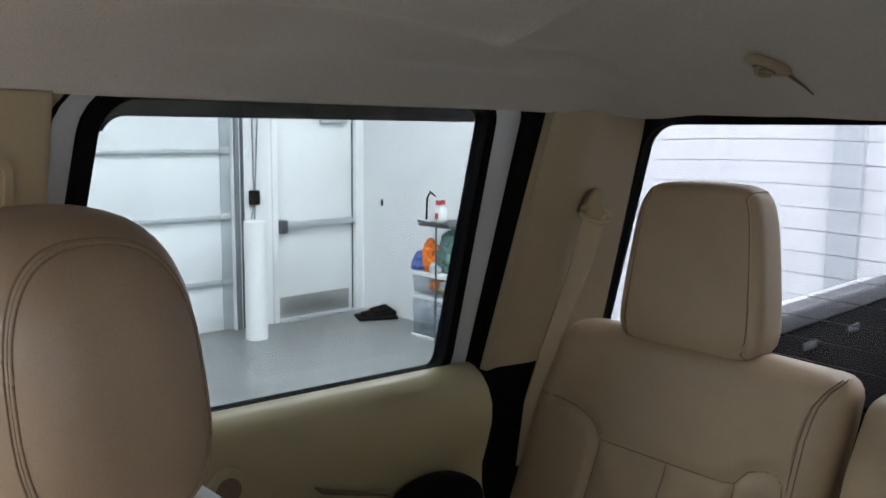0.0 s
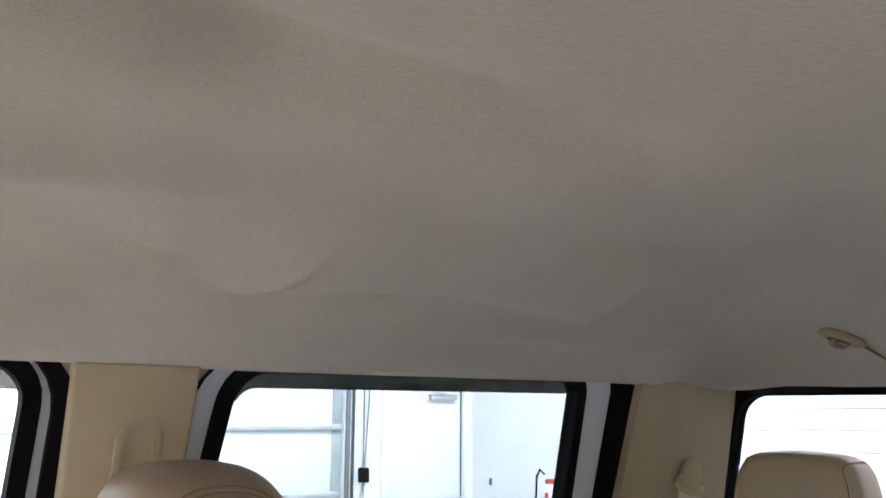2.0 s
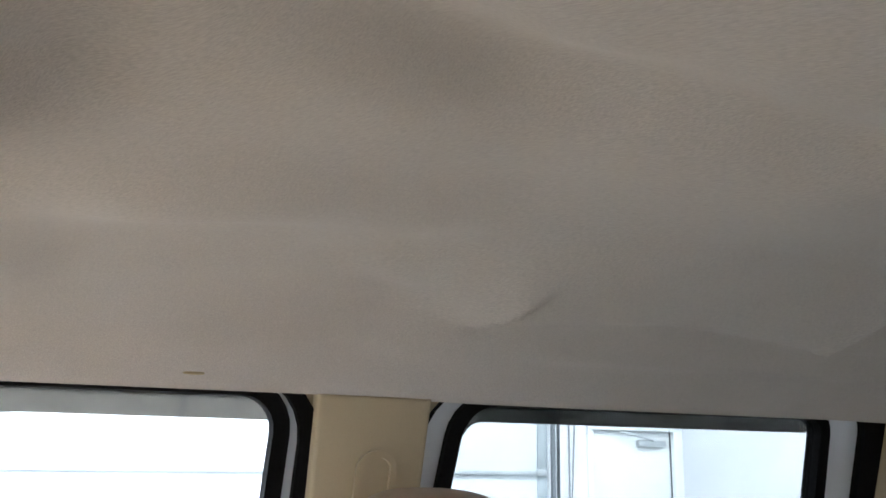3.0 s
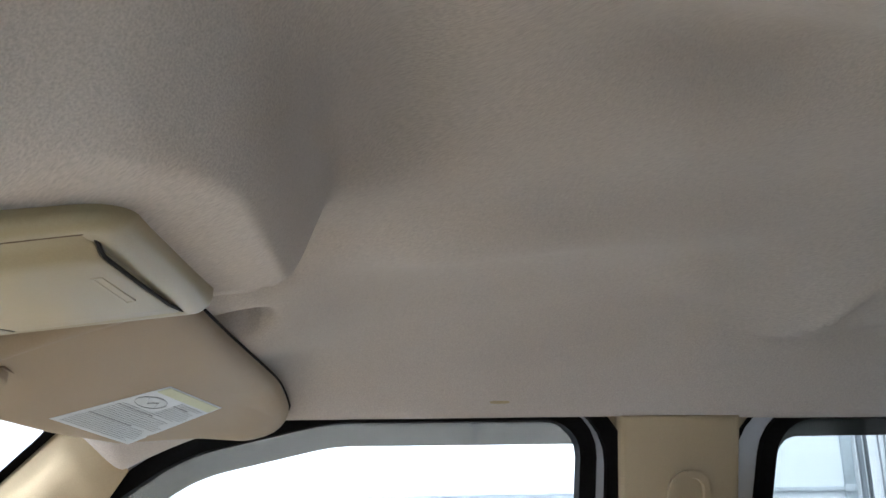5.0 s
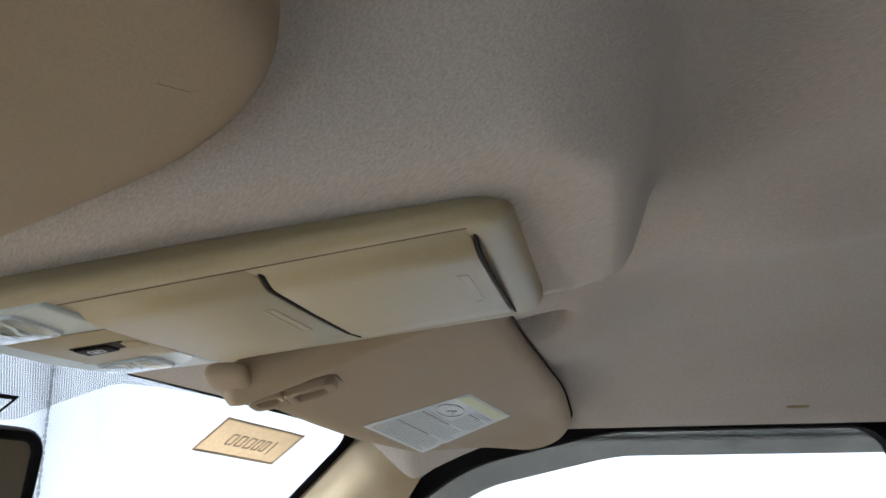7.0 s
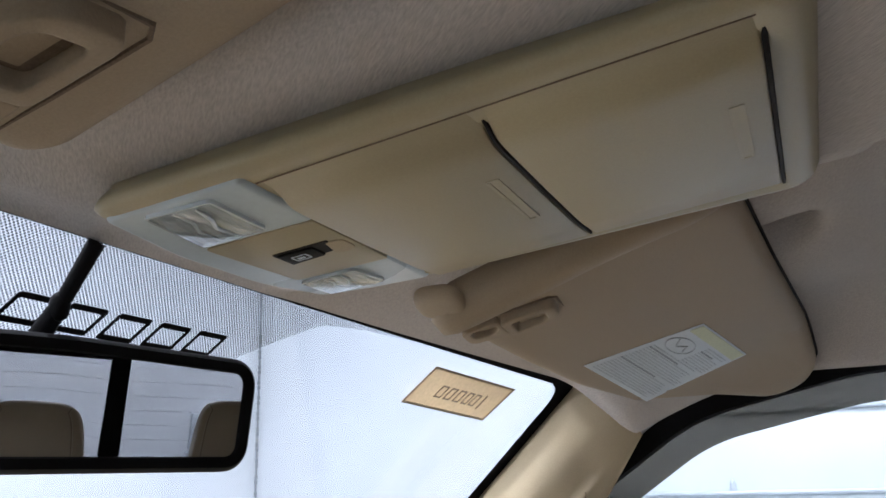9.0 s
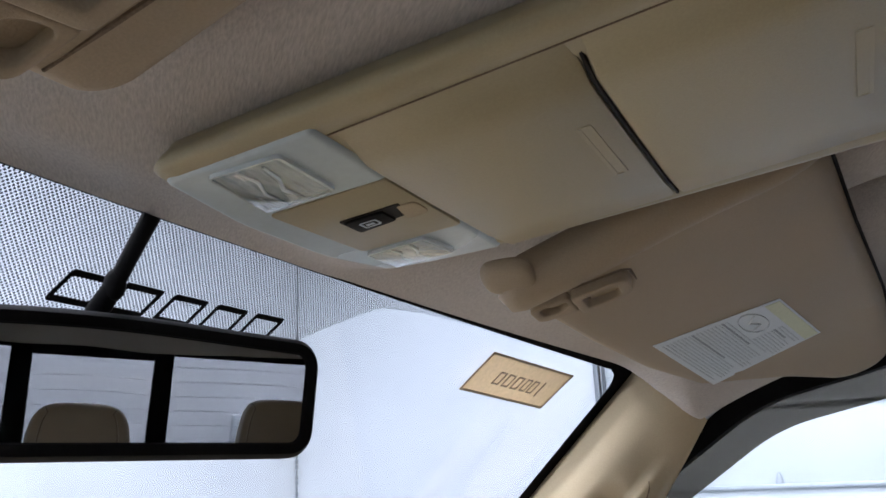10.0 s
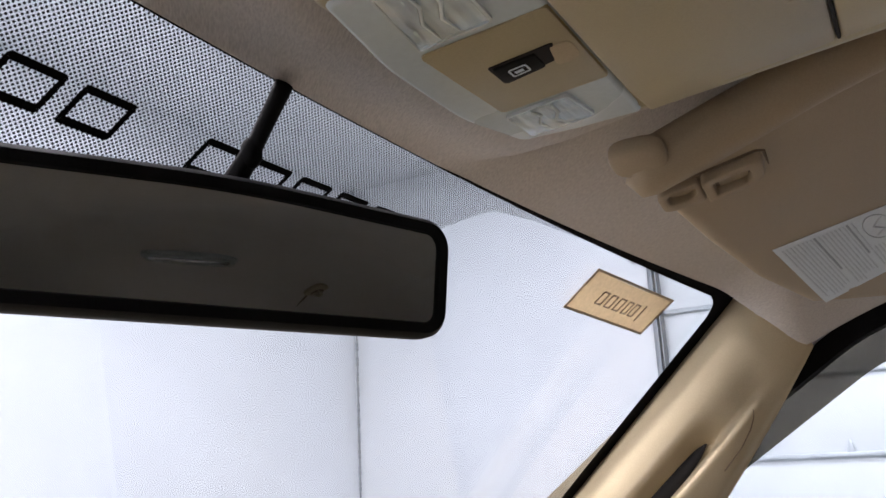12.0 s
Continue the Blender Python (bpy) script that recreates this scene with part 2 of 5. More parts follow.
# building helpers -----------------------------------------------------------
def mesh_from(name, bm, mat, angle=38):
    me = bpy.data.meshes.new(name)
    bmesh.ops.recalc_face_normals(bm, faces=bm.faces)
    bm.to_mesh(me)
    bm.free()
    me.polygons.foreach_set("use_smooth", [True] * len(me.polygons))
    me.set_sharp_from_angle(angle=radians(angle))
    me.materials.append(mat)
    return me


def part(name, bm, mat, parent, label="", angle=38):
    ob = new(name, mesh_from(name, bm, mat, angle))
    if parent is not None:
        ob.parent = parent
        top = parent
        total = top.matrix_basis.copy()
        while top.parent is not None:
            total = top.parent.matrix_basis @ top.matrix_parent_inverse @ total
            top = top.parent
        ob.matrix_parent_inverse = total.inverted()
    if label:
        tagged(ob, label)
    return ob


def thing(name, at, label, category, group="", kind=""):
    ob = new(name)
    ob.empty_display_size = 0.05
    ob.matrix_basis = Matrix.Translation(at)
    return tagged(ob, label, category, group, kind)


def solo(name, bm, mat, label, category, group="", kind="", angle=38):
    return tagged(part(name, bm, mat, None, angle=angle), label, category, group, kind)


def box(x0, x1, y0, y1, z0, z1, bevel=0.0, seg=2, bm=None):
    own = bmesh.new()
    bmesh.ops.create_cube(own, size=1.0, matrix=Matrix.Translation(((x0 + x1) / 2, (y0 + y1) / 2, (z0 + z1) / 2))
                          @ Matrix.Diagonal((abs(x1 - x0), abs(y1 - y0), abs(z1 - z0), 1)))
    if bevel > 0:
        bmesh.ops.bevel(own, geom=own.edges[:], offset=bevel, segments=seg, profile=0.5, affect="EDGES")
    return join(bm, own)


def join(bm, own):
    if bm is None:
        return own
    tmp = bpy.data.meshes.new("tmp")
    own.to_mesh(tmp)
    own.free()
    bm.from_mesh(tmp)
    bpy.data.meshes.remove(tmp)
    return bm


def turn(bm, m):
    bmesh.ops.transform(bm, matrix=m, verts=bm.verts)
    return bm


def cyl(p, q, r0, r1=None, seg=16, bm=None, cap=True):
    p, q = Vector(p), Vector(q)
    own = bmesh.new()
    m = (q - p).to_track_quat("Z", "Y").to_matrix().to_4x4()
    bmesh.ops.create_cone(own, cap_ends=cap, segments=seg, radius1=r0, radius2=r0 if r1 is None else r1, depth=(q - p).length,
                          matrix=Matrix.Translation((p + q) / 2) @ m)
    return join(bm, own)


def tube(points, r, seg=8, closed=False, bm=None, flat=1.0, up=(0, 0, 1)):
    """A round (or flattened) bar along points."""
    own = bmesh.new()
    pts = [Vector(p) for p in points]
    n = len(pts)
    rings = []
    for i, p in enumerate(pts):
        a = pts[(i - 1) % n] if closed or i > 0 else p
        b = pts[(i + 1) % n] if closed or i < n - 1 else p
        d = (b - a).normalized()
        s = d.cross(Vector(up))
        if s.length < 1e-4:
            s = d.cross(Vector((1, 0, 0)))
        s.normalize()
        u = s.cross(d).normalized()
        rad = r[i] if isinstance(r, (list, tuple)) else r
        rings.append([own.verts.new(p + s * math.cos(k * math.tau / seg) * rad + u * math.sin(k * math.tau / seg) * rad * flat) for k in range(seg)])
    last = n if closed else n - 1
    for i in range(last):
        a, b = rings[i], rings[(i + 1) % n]
        for k in range(seg):
            own.faces.new((a[k], a[(k + 1) % seg], b[(k + 1) % seg], b[k]))
    if not closed:
        own.faces.new(rings[0])
        own.faces.new(rings[-1])
    return join(bm, own)


def sheet(nu, nv, f, thick=0.0, out=None, uv=False):
    """A grid surface f(u, v), u and v from 0 to 1; thick gives it a back, moved by out(u, v) or along z."""
    bm = bmesh.new()
    def layer(off):
        g = []
        for i in range(nu + 1):
            row = []
            for j in range(nv + 1):
                u, v = i / nu, j / nv
                p = Vector(f(u, v))
                if off:
                    p = p + (Vector(out(u, v)) if out else Vector((0, 0, 1))) * off
                row.append(bm.verts.new(p))
            g.append(row)
        return g
    a = layer(0)
    lay = bm.loops.layers.uv.new("UVMap") if uv else None
    for i in range(nu):
        for j in range(nv):
            fc = bm.faces.new((a[i][j], a[i + 1][j], a[i + 1][j + 1], a[i][j + 1]))
            if lay:
                for lp in fc.loops:
                    lp[lay].uv = (lp.vert.co.y, lp.vert.co.z * 1.41)
    if thick:
        b = layer(thick)
        for i in range(nu):
            for j in range(nv):
                bm.faces.new((b[i][j], b[i][j + 1], b[i + 1][j + 1], b[i + 1][j]))
        for i in range(nu):
            for j in (0, nv):
                bm.faces.new((a[i][j], a[i + 1][j], b[i + 1][j], b[i][j]))
        for j in range(nv):
            for i in (0, nu):
                bm.faces.new((a[i][j], a[i][j + 1], b[i][j + 1], b[i][j]))
    return bm


def rloop(corners, n=7):
    """Rounded polygon from (x, z, radius) corners, in order."""
    pts = []
    m = len(corners)
    for i in range(m):
        x, z, r = corners[i]
        p = Vector((x, z))
        a = (Vector(corners[i - 1][:2]) - p).normalized()
        b = (Vector(corners[(i + 1) % m][:2]) - p).normalized()
        half = math.acos(max(-1, min(1, a.dot(b)))) / 2
        if r <= 0 or half > 1.55:
            pts += [p.copy() for _ in range(n)]
            continue
        d = r / math.tan(half)
        c = p + (a + b).normalized() * (r / math.sin(half))
        s, e = p + a * d - c, p + b * d - c
        ang = math.atan2(s.x * e.y - s.y * e.x, s.dot(e))
        for k in range(n):
            w = ang * k / (n - 1)
            pts.append(c + Vector((s.x * math.cos(w) - s.y * math.sin(w), s.x * math.sin(w) + s.y * math.cos(w))))
    return pts


def grown(loop, d):
    """The loop moved outwards by d."""
    n = len(loop)
    area = sum(loop[i].x * loop[(i + 1) % n].y - loop[(i + 1) % n].x * loop[i].y for i in range(n))
    sg = 1 if area > 0 else -1
    res = []
    for i in range(n):
        k = 1
        while (loop[(i + k) % n] - loop[i - k]).length < 1e-6:
            k += 1
        t = (loop[(i + k) % n] - loop[i - k]).normalized()
        res.append(loop[i] + Vector((t.y, -t.x)) * d * sg)
    return res


def ring(inner, outer, place, d0, d1, bm=None):
    """A frame between two loops of one length, from depth d0 to d1; place(p, d) gives the point in space."""
    own = bmesh.new()
    n = len(inner)
    rows = [[own.verts.new(place(p, d)) for p in lp] for lp, d in ((inner, d0), (outer, d0), (outer, d1), (inner, d1))]
    for i in range(n):
        j = (i + 1) % n
        for a, b in ((0, 1), (1, 2), (2, 3), (3, 0)):
            try:
                own.faces.new((rows[a][i], rows[a][j], rows[b][j], rows[b][i]))
            except ValueError:
                pass
    bmesh.ops.remove_doubles(own, verts=own.verts, dist=1e-6)
    return join(bm, own)


def slab(loop, place, d0, d1, bm=None, bevel=0.0, seg=2):
    own = bmesh.new()
    seen, lp = None, []
    for p in loop:
        if seen is None or (p - seen).length > 1e-6:
            lp.append(p)
        seen = p
    if (lp[0] - lp[-1]).length < 1e-6:
        lp.pop()
    a = [own.verts.new(place(p, d0)) for p in lp]
    b = [own.verts.new(place(p, d1)) for p in lp]
    fa, fb = own.faces.new(a), own.faces.new(b[::-1])
    n = len(lp)
    for i in range(n):
        own.faces.new((a[i], b[i], b[(i + 1) % n], a[(i + 1) % n]))
    if bevel > 0:
        bmesh.ops.recalc_face_normals(own, faces=own.faces)
        bmesh.ops.bevel(own, geom=list(fa.edges), offset=bevel, segments=seg, profile=0.5, affect="EDGES")
    return join(bm, own)


def pillow(size, power, n=12, shape=None):
    """A soft block: a cube rounded by power, of the given half sizes, then bent by shape(p)."""
    bm = bmesh.new()
    bmesh.ops.create_cube(bm, size=2.0)
    bmesh.ops.subdivide_edges(bm, edges=bm.edges[:], cuts=n, use_grid_fill=True)
    for v in bm.verts:
        v.co = pillow_point(v.co, size, power, shape)
    return bm


def pillow_point(c, size, power, shape=None):
    k = (abs(c[0]) ** power + abs(c[1]) ** power + abs(c[2]) ** power) ** (1 / power)
    p = Vector((c[0] / k * size[0], c[1] / k * size[1], c[2] / k * size[2]))
    return shape(p) if shape else p


def even(loop, n):
    """The closed loop with n points at even steps."""
    m = len(loop)
    run = [0.0]
    for i in range(m):
        run.append(run[-1] + (loop[(i + 1) % m] - loop[i]).length)
    res, k = [], 0
    for i in range(n):
        d = run[-1] * i / n
        while run[k + 1] < d:
            k += 1
        span = max(run[k + 1] - run[k], 1e-9)
        res.append(loop[k].lerp(loop[(k + 1) % m], (d - run[k]) / span))
    return res


def cushion(outline, place, front, back, radius, crown=0.0, dent=None, n=150, rings=34):
    """A padded slab with round edges: the outline lies at depth 0, its face at depth front, its back at -back."""
    lp = even(rloop(outline, 10), n)
    mid = sum(lp, Vector((0, 0))) / n
    prof = [(radius * 0.6, -back)] + [(0.0, -back * 0.6), (0.0, -0.004)]
    for k in range(1, 9):
        a = math.pi / 2 * k / 8
        prof.append((radius * (1 - math.cos(a)), front * math.sin(a)))
    bm = bmesh.new()
    rows = [[bm.verts.new(place(p, d)) for p in grown(lp, -inset)] for inset, d in prof]
    edge = grown(lp, -radius)
    for k in range(1, rings):
        w = k / rings
        row = []
        for p in edge:
            q = p.lerp(mid, w)
            row.append(bm.verts.new(place(q, front + crown * (1 - (1 - w) ** 2) - (dent(q) if dent else 0.0))))
        rows.append(row)
    for a, b in zip(rows, rows[1:]):
        for i in range(n):
            bm.faces.new((a[i], a[(i + 1) % n], b[(i + 1) % n], b[i]))
    bm.faces.new(rows[0])
    bm.faces.new(rows[-1])
    return bm


def line_gap(p, line):
    """How far p lies from a line of points."""
    best = 9.0
    for a, b in zip(line, line[1:]):
        a, b = Vector(a), Vector(b)
        w = max(0.0, min(1.0, (p - a).dot(b - a) / max((b - a).length_squared, 1e-12)))
        best = min(best, (p - a.lerp(b, w)).length)
    return best


def smooth(a, b, v):
    w = max(0.0, min(1.0, (v - a) / (b - a)))
    return w * w * (3 - 2 * w)


# the truck cab: shell -------------------------------------------------------
CENTRE = 0.0                         # middle line of the cab, y
PROFILE = ((0, 2.105), (0.30, 2.10), (0.45, 2.09), (0.52, 2.074), (0.57, 2.052), (0.605, 2.028), (0.630, 2.000), (0.650, 1.962), (0.664, 1.928))
REAR_PROFILE = ((0, 2.105), (0.30, 2.094), (0.42, 2.056), (0.49, 2.031), (0.54, 2.019), (0.574, 2.012), (0.585, 2.005), (0.60, 1.988), (0.63, 1.962), (0.650, 1.942), (0.664, 1.928))
HEADER_Z = 1.955


def windshield_x(y, z):
    return -0.597 - (HEADER_Z - z) * 1.0 + 0.075 * (y / 0.61) ** 2


def console_z(x):
    return 1.976 + (x + 0.246) * 0.128


def side_y(z):
    return 0.683 + (1.93 - z) * 0.21


def roof_profile(y, table=PROFILE):
    for (a, za), (b, zb) in zip(table, table[1:]):
        if y <= b:
            w = (y - a) / (b - a)
            return za + (zb - za) * w
    return table[-1][1]


def soft_profile(y, table):
    if y < 0.02:
        return roof_profile(y, table)
    return sum(roof_profile(min(y + d, 0.664), table) for d in (-0.008, 0.0, 0.008)) / 3


def crease(x, y, x0, y0, slope, way, depth):
    """A folded crease of the lining that runs out sharply on one side."""
    d = (x - (x0 + (y - y0) * slope)) * way
    near = math.exp(-((y - y0) / 0.062) ** 4)
    return -depth * near * (math.exp(d / 0.024) if d < 0 else math.exp(-d / 0.007))


def fold(x, y, x0, y0, x1, y1, width, height):
    """A soft fold of the lining along a line, running out at its ends."""
    dx, dy = x1 - x0, y1 - y0
    size = math.hypot(dx, dy)
    along, off = ((x - x0) * dx + (y - y0) * dy) / size, ((y - y0) * dx - (x - x0) * dy) / size
    return height * math.exp(-(off / width) ** 2) * smooth(-0.10, 0.08, along) * (1 - smooth(size - 0.08, size + 0.10, along))


def headliner_front(y):
    if y < 0.64:
        return windshield_x(y, HEADER_Z) + 0.004
    return windshield_x(0.64, HEADER_Z) + 0.004 + (y - 0.64) / 0.024 * 0.064


def headliner_point(u, v):
    s = 2 * v - 1
    y = 0.664 * math.copysign(abs(math.sin(s * math.pi / 2)) ** 0.9, s)
    ya = abs(y)
    x = headliner_front(ya) + (1.475 - headliner_front(ya)) * u
    z = soft_profile(ya, PROFILE)
    # behind the front doors the lining comes down to a lip over the side windows
    step = 0.345 - 0.10 * (ya - 0.55)
    z += (soft_profile(ya, REAR_PROFILE) - z) * smooth(step - 0.16, step + 0.10, x)
    front = max(0.0, min(1.0, (0.25 - x) / (0.25 - headliner_front(ya)))) ** 1.4
    z += (HEADER_Z - 0.022 * (ya / 0.66) ** 2 - z) * front
    z -= 0.058 * smooth(0.555, 0.664, ya) * max(0.0, min(1.0, (-0.27 - x) / 0.18)) ** 1.6 * smooth(-0.53, -0.45, x)
    rear = max(0.0, min(1.0, (x - 1.02) / 0.455)) ** 1.7
    z += (1.922 - z) * rear
    # dropped pod round the overhead console
    gap = math.hypot(max(0.0, x + 0.240), max(0.0, y - 0.075), 0.8 * max(0.0, -0.072 - y)) - 0.047
    pod = (1 - smooth(0.0, 0.032, gap)) * smooth(-0.605, -0.535, x)
    pod_z = max(console_z(x) + 0.004, HEADER_Z - 0.008) + 0.05 * max(0.0, gap)
    if pod_z < z:
        z += (pod_z - z) * pod
    # hollow added behind the pod, shaped to darken the shade there
    z += 0.020 * math.exp(-((x + 0.135) / 0.035) ** 2) * smooth(-0.20, -0.10, y) * (1 - smooth(0.02, 0.10, y))
    z += crease(x, y, 0.37, 0.50, -0.45, 1, 0.018) + crease(x, y, 0.90, 0.45, -0.30, 1, 0.017)
    z += crease(x, -y, 0.37, 0.50, -0.45, 1, 0.012) + crease(x, -y, 0.90, 0.45, -0.30, 1, 0.011)
    z -= 0.017 * math.exp(-((x - 0.225) / 0.042) ** 2 - ((ya - 0.47) / 0.042) ** 2)
    z -= 0.058 * (1 - front) * smooth(0.16, 0.27, y) * (1 - smooth(0.42, 0.58, ya)) * (1 - smooth(-0.27, -0.13, x))
    # pocket behind the visor, sunk extra deep so that it shades itself
    z += 0.075 * math.exp(-((x + 0.260) / 0.017) ** 2 - ((ya - 0.325) / 0.020) ** 2)
    # folds follow bright and dark bands; their depth is raised for stronger shading
    z += fold(x, y, 0.0, -0.06, 0.15, 0.03, 0.045, 0.024) + fold(x, y, 0.15, 0.03, 0.50, 0.02, 0.045, 0.024) + fold(x, y, -0.12, 0.25, 0.24, 0.33, 0.07, -0.024)
    z += fold(x, ya, 0.45, 0.583, 1.20, 0.575, 0.017, -0.016) + fold(x, ya, 0.45, 0.535, 1.20, 0.53, 0.026, 0.012)
    z += fold(x, ya, -0.10, 0.625, 0.36, 0.612, 0.014, -0.007)
    calm = (1 - smooth(0.5, 0.66, ya)) * (1 - front)
    z += calm * (0.020 * noise.noise((x * 2.6, y * 4.0, 0.3)) + 0.004 * noise.noise((x * 7, y * 9, 2.1)))
    return x, y, z


headliner = part("headliner", sheet(320, 170, headliner_point, 0.012), HEADLINER, None, angle=80)
tagged(headliner, "sagging grey-beige fabric headliner with soft creases over the cab", "headliner", kind="structure")

roof = sheet(24, 16, lambda u, v: (-0.66 + 2.26 * u, CENTRE + (2 * v - 1) * 0.76, 2.165 - 0.09 * (2 * v - 1) ** 4 - 0.10 * max(0, 0.25 - u) * 4 * 0.6), 0.004)
solo("roof_panel", roof, BODY_WHITE, "white painted steel roof panel above the cab", "roof", kind="structure", angle=60)


def on_side(sign):
    """Maps (x, z) and a depth (out of the cab is positive) on to one side of the cab."""
    def place(p, d):
        y = side_y(p.y) + d
        return Vector((p.x, y if sign > 0 else 2 * CENTRE - y, p.y))
    return place


REAR_OPEN = ((1.068, 1.931, 0.024), (1.057, 1.452, 0.02), (0.345, 1.482, 0.02), (0.402, 1.930, 0.052))
REAR_FRAME = ((1.170, 1.9545, 0.040), (1.130, 1.415, 0.02), (0.290, 1.445, 0.02), (0.346, 1.9545, 0.080))
REAR_BODY = ((1.232, 1.958, 0.060), (1.180, 0.95, 0.08), (0.285, 0.95, 0.08), (0.336, 1.958, 0.090))
FRONT_OPEN = ((0.130, 1.931, 0.045), (0.112, 1.468, 0.02), (-1.02, 1.468, 0.02), (-0.388, 1.890, 0.24), (-0.20, 1.931, 0.3))
FRONT_FRAME = ((0.166, 1.955, 0.080), (0.150, 1.43, 0.02), (-1.10, 1.43, 0.02), (-0.412, 1.924, 0.13), (-0.21, 1.962, 0.3))
FRONT_BODY = ((0.192, 1.962, 0.095), (0.178, 0.95, 0.08), (-1.25, 1.33, 0.05), (-0.428, 1.938, 0.13), (-0.21, 1.974, 0.3))


def trim_panel(x0, x1, z0, z1, sign, base=0.90):
    """Padded inner door panel with a rolled top ledge that falls slightly from x0 to x1."""
    prof = ((0.0, 0.0), (-0.014, 0.004), (-0.034, -0.002), (-0.054, -0.015), (-0.070, -0.036), (-0.080, -0.064), (-0.080, -0.10), (-0.068, -0.15), (-0.056, -0.19),
            (-0.056, -0.23), (-0.07, -0.28), (-0.06, -0.40), (-0.05, -0.55), (0.02, -0.55), (0.02, -0.02))
    bm = bmesh.new()
    rows = []
    n = 18
    for i in range(n + 1):
        u = i / n
        end = 0.010 * max(0, (u - 0.94) / 0.06) ** 2 + 0.010 * max(0, (0.06 - u) / 0.06) ** 2
        x, zt = x0 + (x1 - x0) * u, z0 + (z1 - z0) * u
        row = []
        for d, dz in prof:
            y = side_y(zt) + d + (end if d < 0 else 0)
            row.append(bm.verts.new((x, y if sign > 0 else 2 * CENTRE - y, zt + dz - end * 0.4)))
        rows.append(row)
    m = len(prof)
    for i in range(n):
        for k in range(m):
            bm.faces.new((rows[i][k], rows[i][(k + 1) % m], rows[i + 1][(k + 1) % m], rows[i + 1][k]))
    bm.faces.new(rows[0])
    bm.faces.new(rows[-1][::-1])
    return bm


def vent_visor(loop, a, b, sign, drop):
    """Smoked strip outside the top of a side window."""
    place = on_side(sign)
    pts = loop[a:b]
    inner = grown(loop, -drop)[a:b]
    top = max(p.y for p in loop)
    far = max(p.x for p in loop)
    inner = [Vector((far + 0.01 * i / len(inner), top - drop)) if loop[a + i].x > far - 0.04 else p for i, p in enumerate(inner)]
    bm = bmesh.new()
    rows = [[bm.verts.new(place(p, d)) for p in lp] for lp, d in ((grown(loop, 0.012)[a:b], 0.030), (inner, 0.042), (inner, 0.045), (grown(loop, 0.012)[a:b], 0.033))]
    for i in range(len(pts) - 1):
        for k in range(4):
            bm.faces.new((rows[k][i], rows[k][i + 1], rows[(k + 1) % 4][i + 1], rows[(k + 1) % 4][i]))
    return bm


def truck_door(name, opening, frame_loop, sign, glass_mat, label, ledge):
    place = on_side(sign)
    lp, fr = rloop(opening), rloop(frame_loop)
    seal = grown(lp, 0.022)
    d = thing(name, place(Vector((ledge[0], 0.5)), 0), label, "truck door", "doors of the truck cab")
    part("window_frame", ring(grown(lp, 0.018), fr, place, 0.010, 0.045), BODY_WHITE, d, "white painted steel window frame")
    part("window_seal", ring(lp, seal, place, -0.004, 0.028), RUBBER, d, "black rubber window seal")
    pane = part("window_pane", slab(grown(lp, 0.012), place, 0.012, 0.016), glass_mat, d)
    pane.visible_shadow = glass_mat is PRIVACY_GLASS
    part("trim_panel", trim_panel(*ledge, sign), TAN_PLASTIC, d, "tan padded door trim panel with rolled ledge")
    if glass_mat is PRIVACY_GLASS:
        def at(x, y, z):
            return Vector((x, y if sign > 0 else -y, z))
        rest = pillow((0.11, 0.035, 0.05), 3.5, 8, lambda p: Vector((p.x, p.y, p.z - 0.25 * p.x * p.x / 0.11)))
        part("armrest", turn(rest, Matrix.Translation(at(0.955, 0.690, 1.243))), CARPET, d, "dark armrest block", angle=80)
        groove = [at(0.715, 0.708, 1.338), at(0.73, 0.706, 1.327), at(0.80, 0.706, 1.303), at(0.86, 0.706, 1.284)]
        part("pull_groove", tube(groove, [0.002, 0.004, 0.004, 0.003], 8), LEATHER_SEAM, d, "dark groove of the pull cup")
        dish = cyl(at(0.556, 0.712, 1.385), at(0.556, 0.690, 1.385), 0.036, 0.030, 28)
        knob = part("handle_dish", dish, TAN_PLASTIC, d, "round tan handle dish")
        part("dish_centre", cyl(at(0.556, 0.70, 1.385), at(0.556, 0.6885, 1.385), 0.022, 0.020, 24), LEATHER_SEAM, knob, "dark centre")
    skin = [Vector(p) for p in ((ledge[0] - 0.02, 1.46), (ledge[1] + 0.02, 1.44), (ledge[1] + 0.02, 0.55), (ledge[0] - 0.02, 0.55))]
    part("outer_skin", slab(skin, place, 0.035, 0.045), BODY_WHITE, d, "white painted outer door skin")
    return d, lp


